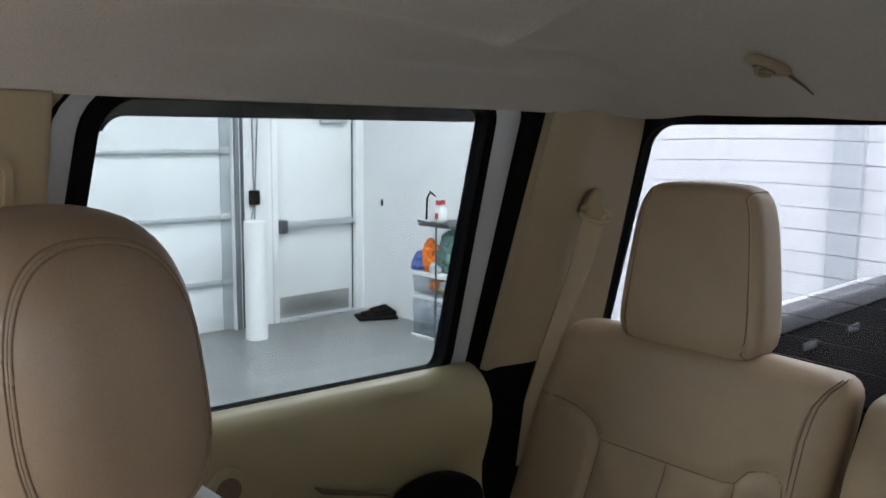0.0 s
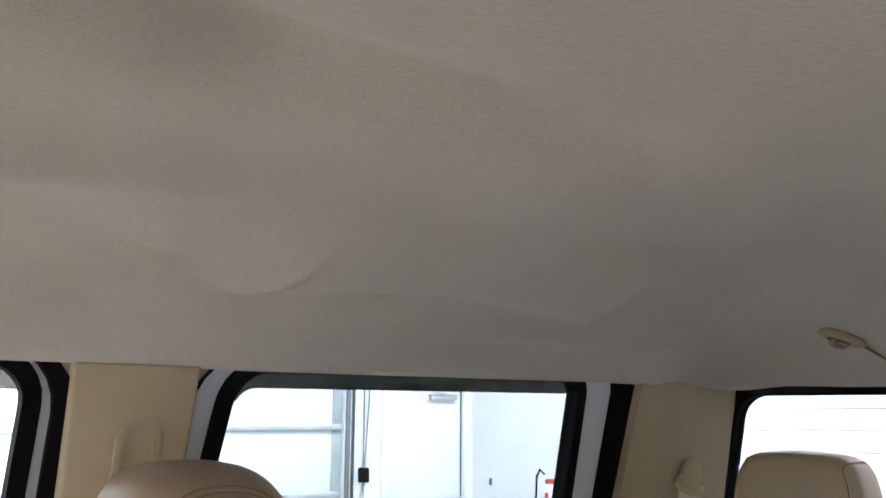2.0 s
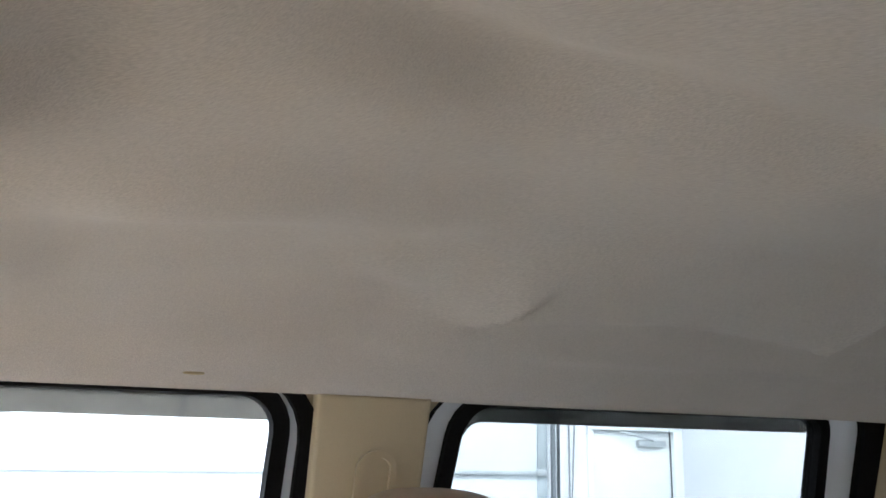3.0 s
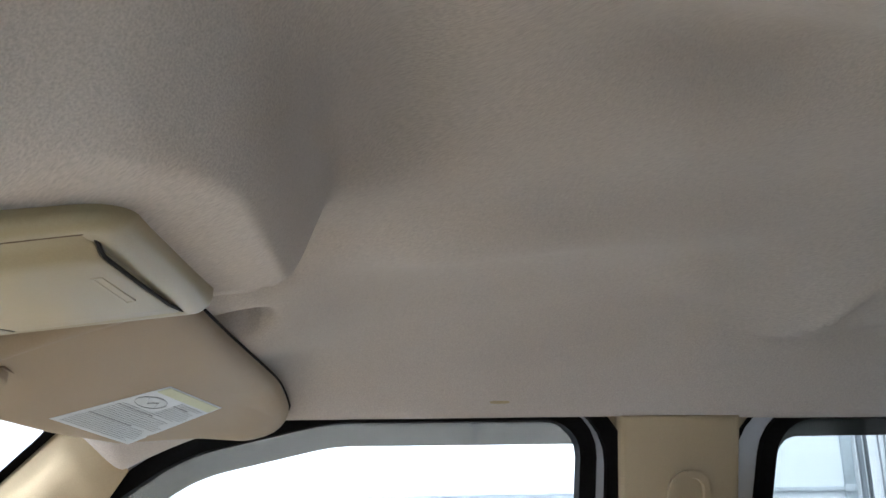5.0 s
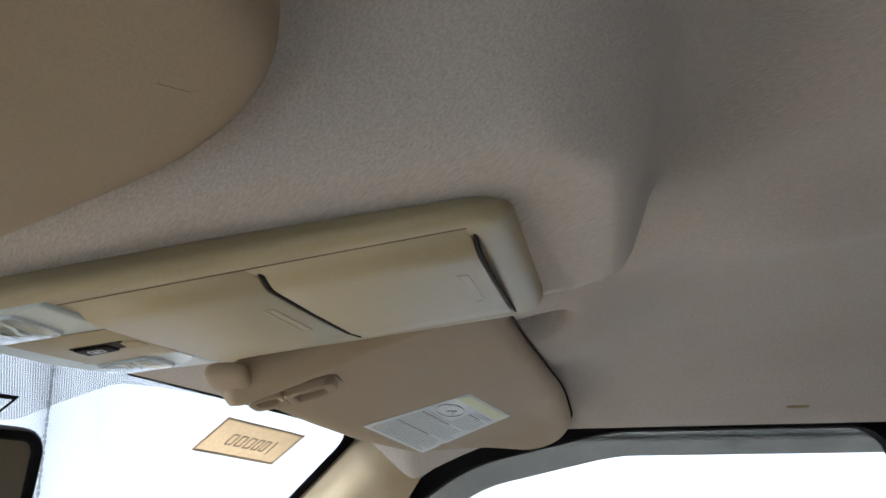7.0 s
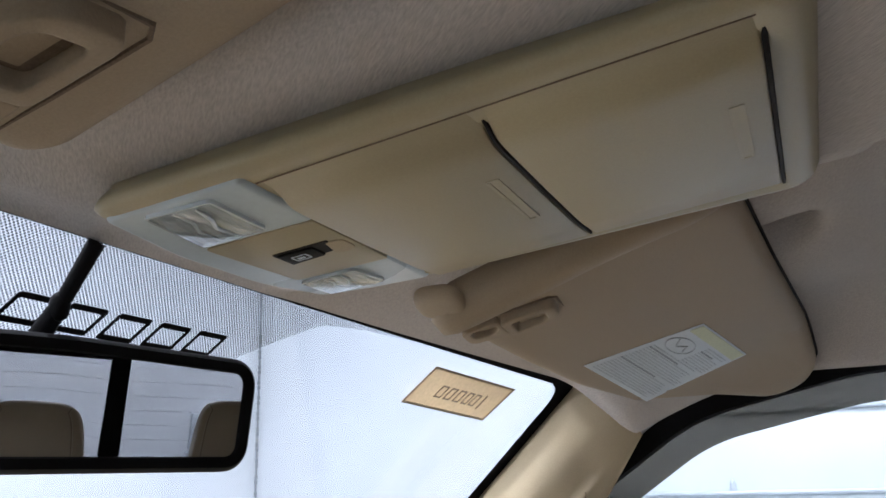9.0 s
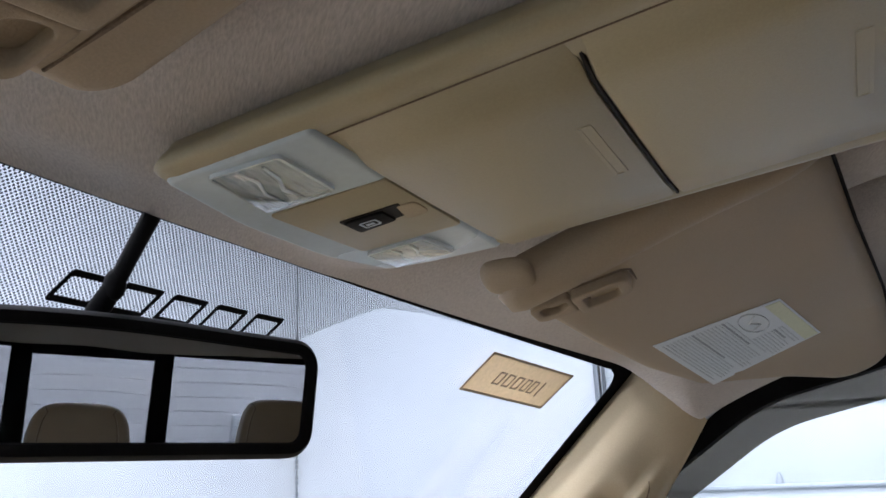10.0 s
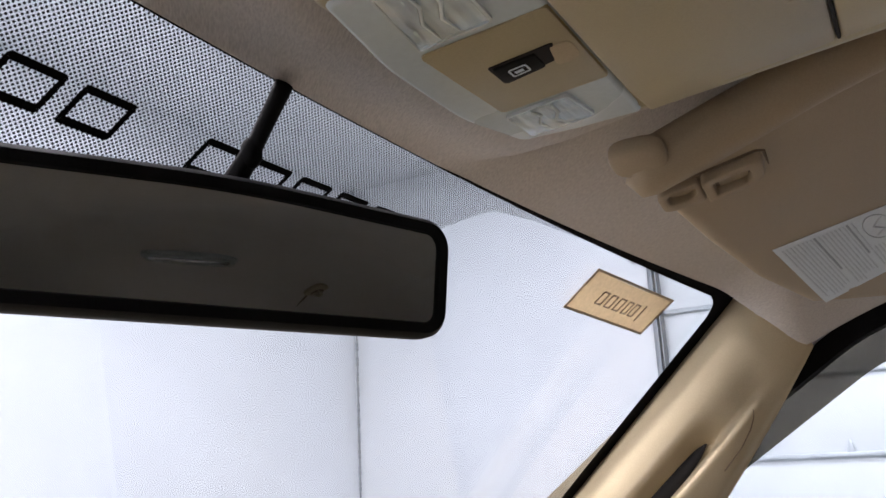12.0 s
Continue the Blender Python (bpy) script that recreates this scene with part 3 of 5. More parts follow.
for sign in (1, -1):
    rd, rl = truck_door("rear_door", REAR_OPEN, REAR_FRAME, sign, PRIVACY_GLASS,
                        "closed rear truck door with tan trim and privacy-tinted window", (0.30, 1.125, 1.486, 1.45))
    part("vent_visor", vent_visor(rl + rl, 22, 34, sign, 0.021), SMOKED_DARK, rd, "dark smoked vent visor strip").visible_shadow = False
    fd, fl = truck_door("front_door", FRONT_OPEN, FRONT_FRAME, sign, CLEAR_GLASS,
                        "closed front truck door with tan trim and clear window", (-1.08, 0.15, 1.47, 1.468))
    part("vent_visor", vent_visor(fl + fl, 20, 39, sign, 0.029), SMOKED, fd, "grey smoked vent visor strip").visible_shadow = False
    place = on_side(sign)
    solo("weatherstrip", ring(rloop(REAR_FRAME), rloop(REAR_BODY), place, -0.006, 0.02), RUBBER,
         "black rubber weatherstrip round the rear door opening", "weatherstrip", kind="structure")
    solo("weatherstrip", ring(rloop(FRONT_FRAME), rloop(FRONT_BODY), place, -0.006, 0.02), RUBBER,
         "black rubber weatherstrip round the front door opening", "weatherstrip", kind="structure")

    # Rings added to stop outside light showing past the door openings.
    for edge_loop in (REAR_BODY, FRONT_BODY):
        solo("opening_filler", ring(grown(rloop(edge_loop), -0.004), grown(rloop(edge_loop), 0.045), place, 0.004, 0.030), DOOR_PILLAR,
             "tan filler ring added round a door opening", "door flange", kind="structure")

    # pillar between the doors, with the slot of the belt adjuster
    b_trim = [Vector(p) for p in ((0.178, 1.936), (0.339, 1.936), (0.333, 1.75), (0.315, 1.40), (0.295, 0.95), (0.178, 0.95), (0.180, 1.40))]
    pillar = solo("centre_pillar_trim", slab(b_trim, place, -0.024, 0.03, bevel=0.008, seg=3), DOOR_PILLAR,
                  "tan plastic trim of the pillar between the doors", "pillar trim", kind="structure")
    slot = rloop(((0.292, 1.862, 0.022), (0.288, 1.40, 0.02), (0.232, 1.40, 0.02), (0.240, 1.862, 0.022)))
    part("adjuster_slot", ring(grown(slot, -0.007), grown(slot, 0.002), place, -0.032, -0.018), DOOR_PILLAR, pillar)
    part("adjuster_plate", slab(grown(slot, -0.005), place, -0.0245, -0.020), DOOR_PILLAR, pillar)

    # rear corner trim
    def corner(u, v, sg=sign):
        z = 1.428 + (1.947 - 1.428) * v
        x = (1.160 + 0.058 * v) + (1.508 - 1.160 - 0.063 * v) * u
        y = side_y(z) - 0.026 - 0.010 * u ** 1.6 - 0.013 * math.exp(-((u - 0.36) / 0.15) ** 2) + 0.006 * math.exp(-((u - 0.10) / 0.06) ** 2)
        return x, (y if sg > 0 else 2 * CENTRE - y), z
    solo("rear_corner_trim", sheet(24, 16, corner, 0.02, lambda u, v, sg=sign: (0, 1.0 * sg, 0)), DOOR_PILLAR,
         "tan plastic corner trim beside the rear window", "pillar trim", kind="structure")
    low = [Vector(p) for p in ((1.16, 1.428), (1.60, 1.428), (1.60, 0.75), (1.14, 0.75))]
    solo("rear_quarter_lining", slab(low, place, -0.02, 0.03), CARPET, "dark lining below the rear corner trim", "lining", kind="structure")

    # front pillar with grab handle
    def pillar_front(t):
        z = 1.935 - 0.47 * t
        y = 0.662 - 0.01 * t
        return Vector((windshield_x(y, z) + 0.012, y, z))

    def pillar_rear(t):
        z = 1.874 - 0.42 * t
        x = -0.444 - 0.29 * t - 0.07 * t * t
        return Vector((x, side_y(z) - 0.030, z))

    def a_pillar(u, v, sg=sign):
        p = pillar_front(v).lerp(pillar_rear(v), u)
        bulge = math.sin(math.pi * min(1, u * 1.02)) ** 0.8 * (0.022 + 0.012 * smooth(0.1, 0.5, v))
        # hollow for the fingers, with a steep far side at the grip
        foot = 0.56 - 0.30 * (v - 0.24)
        lip = 0.68 - 0.45 * (v - 0.26)
        hollow = smooth(foot - 0.16, lip - 0.02, u) * (1 - smooth(lip - 0.02, lip + 0.07, u)) * smooth(0.21, 0.29, v)
        bulge += 0.013 * smooth(0.10, 0.20, v) * smooth(lip - 0.02, lip + 0.12, u) * (1 - smooth(0.93, 1.0, u)) - 0.030 * hollow
        p = p + Vector((0.35, -0.9, 0.25)).normalized() * bulge
        return p.x, (p.y if sg > 0 else 2 * CENTRE - p.y), p.z
    a_trim = solo("front_pillar_trim", sheet(72, 72, a_pillar, 0.03, lambda u, v, sg=sign: (-0.5, 0.8 * sg, 0.2)), PILLAR_TRIM,
                  "tan plastic front pillar trim beside the windshield", "pillar trim", kind="structure")

    def grip_point(u, v, lift, sg=sign):
        p = Vector(a_pillar(u, v, 1)) + Vector((0.30, -0.93, 0.2)) * lift
        return p.x, (p.y if sg > 0 else 2 * CENTRE - p.y), p.z
    handle = thing("grab_handle", grip_point(0.6, 0.9, 0), "tan moulded grab handle on the front pillar", "grab handle", "grab handles")
    slot_line = [(0.68 - 0.45 * (v - 0.26) - 0.055, v) for v in (0.275, 0.30, 0.34, 0.40, 0.50, 0.62, 0.76, 0.90)]
    # Black bar laid in the hollow to darken it as deep shade would.
    part("finger_hollow_shade", tube([grip_point(u, v, 0.006) for u, v in slot_line], [0.001, 0.0055, 0.0085, 0.010, 0.011, 0.011, 0.010, 0.006], 10, flat=0.4, up=(0.3, -0.93 * sign, 0.2)),
         GAP, handle, "black bar painting the shade in the hollow behind the grip")
    part("grip_seam", tube([grip_point(u, v, 0.0002) for u, v in ((0.80, 0.19), (0.84, 0.205), (0.87, 0.23), (0.885, 0.27), (0.87, 0.33))], 0.0007, 5), LEATHER_SEAM, handle, "thin moulded seam")

# windshield, its black edge and dotted print --------------------------------
def shield(u, v):
    z = 1.985 - 0.62 * v
    y = (2 * u - 1) * (0.70 + 0.06 * v)
    return windshield_x(y, z), y, z


windshield = solo("windshield", sheet(40, 24, shield, 0.005, lambda u, v: (-0.7, 0, 0.7)), CLEAR_GLASS, "large raked clear windshield glass", "windshield", kind="structure", angle=60)
windshield.visible_shadow = False


def on_shield(y, z, lift):
    return Vector((windshield_x(y, z) + 0.7 * lift, y, z - 0.7 * lift))


def shield_strip(points, width, lift, way):
    """A strip on the glass along points (y, z), widened by way * width."""
    bm = bmesh.new()
    rows = [(bm.verts.new(on_shield(y, z, lift)), bm.verts.new(on_shield(y + way[0] * width, z + way[1] * width, lift))) for y, z in points]
    for a, b in zip(rows, rows[1:]):
        bm.faces.new((a[0], b[0], b[1], a[1]))
    return bm


edge = shield_strip([(-0.66 + 0.0185 * i, HEADER_Z + 0.0100 - 0.022 * ((-0.66 + 0.0185 * i) / 0.66) ** 2) for i in range(72)], 0.0088, 0.003, (0, -1))
for sg in (1, -1):
    side = [(sg * (0.645 - 0.008 * k / 10), 1.9135 - 0.45 * k / 10) for k in range(11)]
    join(edge, shield_strip(side, 0.04, 0.003, (sg, 0)))
    bend = bmesh.new()
    rim = []
    for k in range(9):
        a = math.pi / 2 * k / 8
        y, z = 0.645 - 0.022 * (1 - math.cos(a)), 1.913 + 0.022 * math.sin(a)
        rim.append((bend.verts.new(on_shield(sg * y, z, 0.0032)), bend.verts.new(on_shield(sg * (y + 0.030 * math.cos(a)), z + 0.030 * math.sin(a), 0.0032))))
    for p, q in zip(rim, rim[1:]):
        bend.faces.new((p[0], q[0], q[1], p[1]))
    join(edge, bend)
part("edge_print", edge, RUBBER, windshield, "black printed border of the glass")


def dotted_edge(y):
    """Lower edge of the dotted print."""
    if y > 0.21:
        return HEADER_Z - 0.005 - 0.003 * max(0, 0.26 - y) / 0.05
    return HEADER_Z - 0.008 - 0.034 * max(0.0, (0.21 - y) / 0.07) ** 1.2 if y > 0.14 else HEADER_Z - 0.042 - 0.016 * smooth(0.0, 1.0, (0.14 - y) / 0.10)


def dots(u, v):
    y = -0.36 + 0.74 * u
    top = HEADER_Z + 0.006
    z = top + (dotted_edge(y) - top) * v
    return on_shield(y, z, 0.0022)


part("dotted_print", sheet(140, 6, dots, uv=True), DOTS, windshield, "black dotted sun band printed on the glass")

# back wall of the cab with the sliding rear window ---------------------------
REAR_MID = -0.07


def on_back(p, d):
    """(y, z) on the leaning back wall; d backwards."""
    return Vector((1.515 + (1.92 - p.y) * 0.08 + d, p.x, p.y))


BACK_OPEN = ((0.642, 1.911, 0.065), (0.782, 1.40, 0.05), (-0.92, 1.40, 0.05), (-0.78, 1.911, 0.065))
BACK_EDGE = ((0.672, 1.948, 0.06), (0.832, 1.36, 0.05), (-0.97, 1.36, 0.05), (-0.81, 1.948, 0.06))
back_loop = rloop(BACK_OPEN)
back_window = thing("window_1", (1.52, REAR_MID, 1.40), "sliding rear window with black frame and heating lines", "rear window", kind="structure")
part("window_frame", ring(back_loop, rloop(BACK_EDGE), on_back, -0.014, 0.02), RUBBER, back_window, "black rubber frame")
for mid in (REAR_MID + 0.185, REAR_MID - 0.185):
    bar = [Vector((mid + w, z)) for w, z in ((-0.026, 1.925), (0.026, 1.925), (0.030, 1.39), (-0.030, 1.39))]
    part("slider_bar", slab(bar, on_back, -0.018, 0.012, bevel=0.005), RUBBER, back_window)
slider_top = [Vector((REAR_MID + w, z)) for w, z in ((-0.185, 1.922), (0.185, 1.922), (0.185, 1.895), (-0.185, 1.895))]
part("slider_top_rail", slab(slider_top, on_back, -0.012, 0.010), RUBBER, back_window)
for a, b in ((0.118, 0.82), (-0.252, 0.112), (-0.99, -0.258)):
    quad = [Vector((a, 1.93)), Vector((b, 1.93)), Vector((b, 1.38)), Vector((a, 1.38))]
    pane = part("window_pane", slab(quad, on_back, 0.001, 0.005), BACK_GLASS, back_window)
    for k in range(11):
        z = 1.880 - 0.041 * k
        if z < 1.42:
            continue
        c, e = max(a + 0.02, -0.76 - (1.90 - z) * 0.26), min(b - 0.02, 0.615 + (1.90 - z) * 0.26)
        line = [on_back(Vector((c + (e - c) * i / 8, z + 0.006 * math.sin(math.pi * i / 8))), -0.001) for i in range(9)]
        part("heating_line", tube(line, 0.0006, 4), HEAT_LINE, back_window)

lower = [Vector(p) for p in ((-0.95, 1.40), (0.75, 1.40), (0.78, 0.7), (-0.98, 0.7))]
solo("back_wall", slab(lower, on_back, -0.01, 0.03), RUBBER, "black lining of the cab wall below the rear window", "wall", kind="structure")
for ya, yb, sg in ((0.658, 0.90, 1), (-0.797, -1.02, -1)):
    cheek = [Vector((ya, 1.96)), Vector((yb, 1.96)), Vector((yb, 1.40)), Vector((ya + 0.150 * sg, 1.40))]
    solo("back_wall", slab(cheek, on_back, 0.004, 0.03), RUBBER, "black cab corner beside the rear window", "wall", kind="structure")
over = [Vector((-0.9, 2.12)), Vector((0.75, 2.12)), Vector((0.70, 1.936)), Vector((-0.86, 1.936))]
solo("back_wall", slab(over, on_back, 0.004, 0.03), RUBBER, "black cab wall above the rear window", "wall", kind="structure")

# Out of view; kept dark so that little light bounces from below.
cab_floor = box(-1.2, 1.60, -0.80, 0.80, 0.66, 0.70)
solo("cab_floor", cab_floor, FLOOR_CARPET, "unseen cab floor, dark brown to curb bounced light", "floor", kind="structure")
# Unseen surface that throws light up at the front of the headliner.
dash = sheet(12, 20, lambda u, v: (-1.30 + 0.45 * u, -0.82 + 1.64 * v, 1.36 - 0.06 * u * u - 0.45 * max(0, u - 0.8) * 5), 0.02)
solo("dashboard", dash, DASH_TAN, "unseen dashboard top, tan to bounce light up to the headliner", "dashboard", kind="structure")
solo("bulkhead", box(-1.34, -1.30, -0.82, 0.82, 0.60, 1.38), CARPET, "dark bulkhead under the dashboard", "wall", kind="structure")


# seats -----------------------------------------------------------------------
def seam_on(size, power, shape, fixed, axis, r=0.0016, n=48, a0=0.0, a1=math.tau):
    """A sewn seam round a soft block where one cube coordinate is fixed."""
    pts = []
    for i in range(n + 1):
        a = a0 + (a1 - a0) * i / n
        c, s = math.cos(a), math.sin(a)
        k = max(abs(c), abs(s))
        c, s = c / k, s / k
        q = {0: (fixed, c, s), 1: (c, fixed, s), 2: (c, s, fixed)}[axis]
        p = pillow_point(q, size, power, shape)
        pts.append(p)
    return tube(pts, r, 6)


def headrest(seat, centre, size, power, shape, posts, seam_at, seam_axis, label, hide=LEATHER):
    m = Matrix.Translation(centre)
    h = part("headrest", turn(pillow(size, power, 14, shape), m), hide, seat, label, angle=80)
    for f in seam_at:
        part("seam", turn(seam_on(size, power, shape, f, seam_axis, 0.0012), m), SOFT_SEAM, h)
    for f in seam_at:
        g = f + (0.035 if f > 0 else -0.035)
        part("stitching", turn(seam_on(size, power, shape, g, seam_axis, 0.0009), m), STITCH, h)
    for dx, dy in posts:
        base = Vector(centre) + Vector((dx, dy, -size[2]))
        part("post", cyl(base + Vector((0, 0, -0.08)), base + Vector((0, 0, 0.03)), 0.006), CHROME, h, "chrome post")
        part("collar", cyl(base + Vector((0, 0, -0.018)), base + Vector((0, 0, 0.026)), 0.022, 0.019), TAN_PLASTIC, h)
    return h


# rear seat on the passenger side
def lean(amount, z0):
    def f(p):
        return Vector((p.x + (p.z - z0) * amount, p.y, p.z))
    return f


def rear_head_shape(p):
    t = (p.z + 0.16) / 0.32
    return Vector((p.x * (1.06 - 0.30 * t) + 0.02 * t, p.y * (1.06 - 0.22 * t ** 1.5), p.z + 0.006 * math.cos(p.y / 0.15 * 1.5)))


rear_seat = thing("car_seat", (1.15, 0.42, 0.70), "tan leather rear seat with upright headrest and sewn panels", "car seat", "rear seats")


def on_seat(p, d):
    """(y, z) on the leaning seat back; d forwards."""
    return Vector((1.402 + 0.306 * (p.y - 1.49) - d, p.x, p.y + 0.15 * d))


panel_lines = (
    [(0.770, 1.352), (0.739, 1.350), (0.690, 1.347), (0.649, 1.340), (0.622, 1.330), (0.606, 1.320), (0.594, 1.306), (0.586, 1.296), (0.44, 1.293), (0.331, 1.292), (0.309, 1.296),
     (0.300, 1.308), (0.290, 1.320), (0.261, 1.329), (0.243, 1.327), (0.232, 1.315), (0.226, 1.28), (0.226, 1.10), (0.226, 0.95)],
    [(0.586, 1.296), (0.596, 1.189), (0.604, 1.05), (0.606, 0.92)],
    [(0.440, 1.293), (0.448, 1.236), (0.452, 1.05), (0.454, 0.92)],
    [(0.309, 1.296), (0.318, 1.20), (0.322, 1.05), (0.324, 0.92)],
)


def seat_dent(p):
    d = min(line_gap(p, line) for line in panel_lines)
    inside = smooth(0.0, 0.03, 1.296 - p.y) * smooth(0.225, 0.25, p.x) * (1 - smooth(0.58, 0.61, p.x))
    return 0.0085 * math.exp(-(d / 0.013) ** 2) + 0.006 * inside


BACKREST = ((0.815, 0.86, 0.03), (0.777, 1.34, 0.25), (0.742, 1.508, 0.066), (0.45, 1.513, 0.5), (0.157, 1.500, 0.036), (0.160, 1.42, 0.2), (0.21, 0.86, 0.03))
back_mesh = cushion(BACKREST, on_seat, 0.048, 0.07, 0.05, 0.006, seat_dent, 170, 44)
back_face = [v.co.copy() for v in back_mesh.verts]
back = part("backrest", back_mesh, LEATHER, rear_seat, angle=80)


def on_backrest(y, z, lift=0.0):
    """The seat's face at (y, z)."""
    near = sorted(back_face, key=lambda c: (c.y - y) ** 2 + (c.z - z - 0.007) ** 2 + (0.01 if c.x > 1.395 + 0.306 * (c.z - 1.49) else 0))[:4]
    w = [1 / ((c.y - y) ** 2 + (c.z - z - 0.007) ** 2 + 1e-7) for c in near]
    return Vector((sum(c.x * k for c, k in zip(near, w)) / sum(w) - lift, y, z + 0.007))


for line in panel_lines:
    fine = [Vector(a).lerp(Vector(b), k / 5) for a, b in zip(line, line[1:]) for k in range(5)] + [Vector(line[-1])]
    part("seam", tube([on_backrest(p.x, p.y, -0.0003) for p in fine], 0.0013, 6), SOFT_SEAM, back)
for off, mat_s, rad in ((0.0, SOFT_SEAM, 0.0012), (0.010, SOFT_SEAM, 0.0012), (-0.006, STITCH, 0.0007), (0.015, STITCH, 0.0007)):
    pipe = ((0.168, 1.494), (0.183, 1.474), (0.196, 1.450), (0.202, 1.425), (0.207, 1.392), (0.211, 1.31), (0.216, 1.15), (0.220, 0.95))
    fine = [Vector(a).lerp(Vector(b), k / 4) for a, b in zip(pipe, pipe[1:]) for k in range(4)]
    part("piping" if mat_s is SOFT_SEAM else "stitching", tube([on_backrest(p.x + off * 0.9, p.y - off * 0.3, 0.0012) for p in fine], rad, 6), mat_s, back)
part("cushion", turn(pillow((0.27, 0.29, 0.08), 5, 12), Matrix.Translation((1.18, 0.42, 0.80))), LEATHER, rear_seat, angle=80)
part("base_box", box(0.98, 1.42, 0.16, 0.68, 0.69, 0.74, 0.01), BLACK_PLASTIC, rear_seat)
headrest(rear_seat, (1.415, 0.462, 1.642), (0.058, 0.142, 0.157), 6.5, rear_head_shape, ((-0.028, 0.055), (-0.028, -0.093)), (-0.90, 0.90), 1,
         "upright tan leather headrest")

# rear seat in the middle
mid_seat = thing("car_seat", (1.15, -0.13, 0.70), "tan leather middle rear seat with lower headrest", "car seat", "rear seats")


MID_BACK = ((0.172, 0.86, 0.03), (0.150, 1.36, 0.3), (0.132, 1.497, 0.055), (-0.34, 1.497, 0.055), (-0.37, 0.86, 0.03))
part("backrest", cushion(MID_BACK, on_seat, 0.050, 0.07, 0.05, 0.01), LEATHER, mid_seat, angle=80)
part("cushion", turn(pillow((0.27, 0.24, 0.08), 5, 12), Matrix.Translation((1.18, -0.115, 0.80))), LEATHER, mid_seat, angle=80)
part("base_box", box(0.98, 1.42, -0.33, 0.10, 0.69, 0.74, 0.01), BLACK_PLASTIC, mid_seat)
headrest(mid_seat, (1.425, -0.085, 1.640), (0.055, 0.135, 0.125), 4.5, rear_head_shape, ((0.01, 0.05), (0.01, -0.05)), (-0.80, 0.80), 1, "lower tan leather headrest")


# front passenger seat
def front_head_shape(p):
    t = (p.z + 0.13) / 0.26
    return Vector((p.x * (1.0 - 0.10 * t) + 0.03 * (1 - t) * 0.2 - 0.015 * t, p.y * (1.04 - 0.10 * t), p.z))


front_seat = thing("car_seat", (0.15, 0.40, 0.70), "tan leather front passenger seat with thick rounded headrest", "car seat", "front seats")
FH_SIZE, FH_AT = (0.100, 0.130, 0.140), (0.258, 0.415, 1.688)
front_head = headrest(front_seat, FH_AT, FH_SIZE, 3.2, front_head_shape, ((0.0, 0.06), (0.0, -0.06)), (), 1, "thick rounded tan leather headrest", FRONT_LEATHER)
for side in (-1, 1):
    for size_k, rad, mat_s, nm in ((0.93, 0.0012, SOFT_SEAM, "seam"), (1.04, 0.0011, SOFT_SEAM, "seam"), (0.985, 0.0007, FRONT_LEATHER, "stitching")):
        pts = []
        for k in range(56):
            a = k * math.tau / 56
            c, q = math.cos(a), math.sin(a)
            pts.append(Matrix.Translation(FH_AT) @ pillow_point((math.copysign(abs(c) ** 0.8, c) * size_k, side, math.copysign(abs(q) ** 0.8, q) * size_k * 1.14), FH_SIZE, 3.2, front_head_shape))
        part(nm, tube(pts, rad, 6, closed=True), mat_s, front_head)



def front_back_shape(p):
    t = (p.z + 0.33) / 0.66
    return Vector((p.x + 0.20 * (t - 1) + 0.05, p.y * (1 - 0.10 * smooth(0.6, 1, t)), p.z))


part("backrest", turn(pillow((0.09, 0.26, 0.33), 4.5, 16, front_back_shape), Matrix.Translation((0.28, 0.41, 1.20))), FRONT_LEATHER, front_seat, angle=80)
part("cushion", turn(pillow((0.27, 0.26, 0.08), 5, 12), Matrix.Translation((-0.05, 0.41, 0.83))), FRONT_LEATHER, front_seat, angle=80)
part("base_box", box(-0.25, 0.18, 0.20, 0.62, 0.69, 0.77, 0.01), BLACK_PLASTIC, front_seat)
part("back_shell", turn(pillow((0.02, 0.235, 0.30), 6, 10, front_back_shape), Matrix.Translation((0.37, 0.41, 1.20))), GREY_PLASTIC, front_seat, "grey plastic shell on the back")

# Out of view, set low and back; added for the light it bounces.
unseen_driver_seat = copy_thing(front_seat, Matrix.Translation((0.20, -0.41, 0.62)))

# seat belt of the outer rear seat
belt = thing("seat_belt", (1.31, 0.77, 1.34), "beige seat belt running down from a pillar guide", "seat belt")
guide = thing("belt_guide", (1.376, 0.668, 1.74), "tan plastic belt guide on the rear corner trim", "belt guide")
part("cover", turn(pillow((0.030, 0.017, 0.033), 3.0, 8, lambda p: Vector((p.x * (1 - 0.55 * (p.z + 0.033) / 0.066), p.y, p.z))), pose(1.362, 0.668, 1.752, 0, 8, -30)), PILLAR_TRIM, guide, angle=80)
loop_pts = [Vector((1.356 + 0.78 * 0.035 * math.cos(a), 0.660 - 0.50 * 0.034 * math.cos(a), 1.733 + 0.015 * math.sin(a) - 0.006 * math.cos(a))) for a in [k * math.tau / 20 for k in range(20)]]
part("ring", tube(loop_pts, 0.0055, 8, closed=True), PILLAR_TRIM, guide)
part("slot", turn(pillow((0.015, 0.003, 0.0035), 3, 6), pose(1.354, 0.6575, 1.738, 0, 8, -30)), GAP, guide, "dark strap slot")
strap_way = (Vector((1.354, 0.660, 1.728)), Vector((1.356, 0.690, 1.63)), Vector((1.344, 0.712, 1.555)), Vector((1.325, 0.738, 1.46)), Vector((1.315, 0.770, 1.34)), Vector((1.300, 0.776, 1.20)))


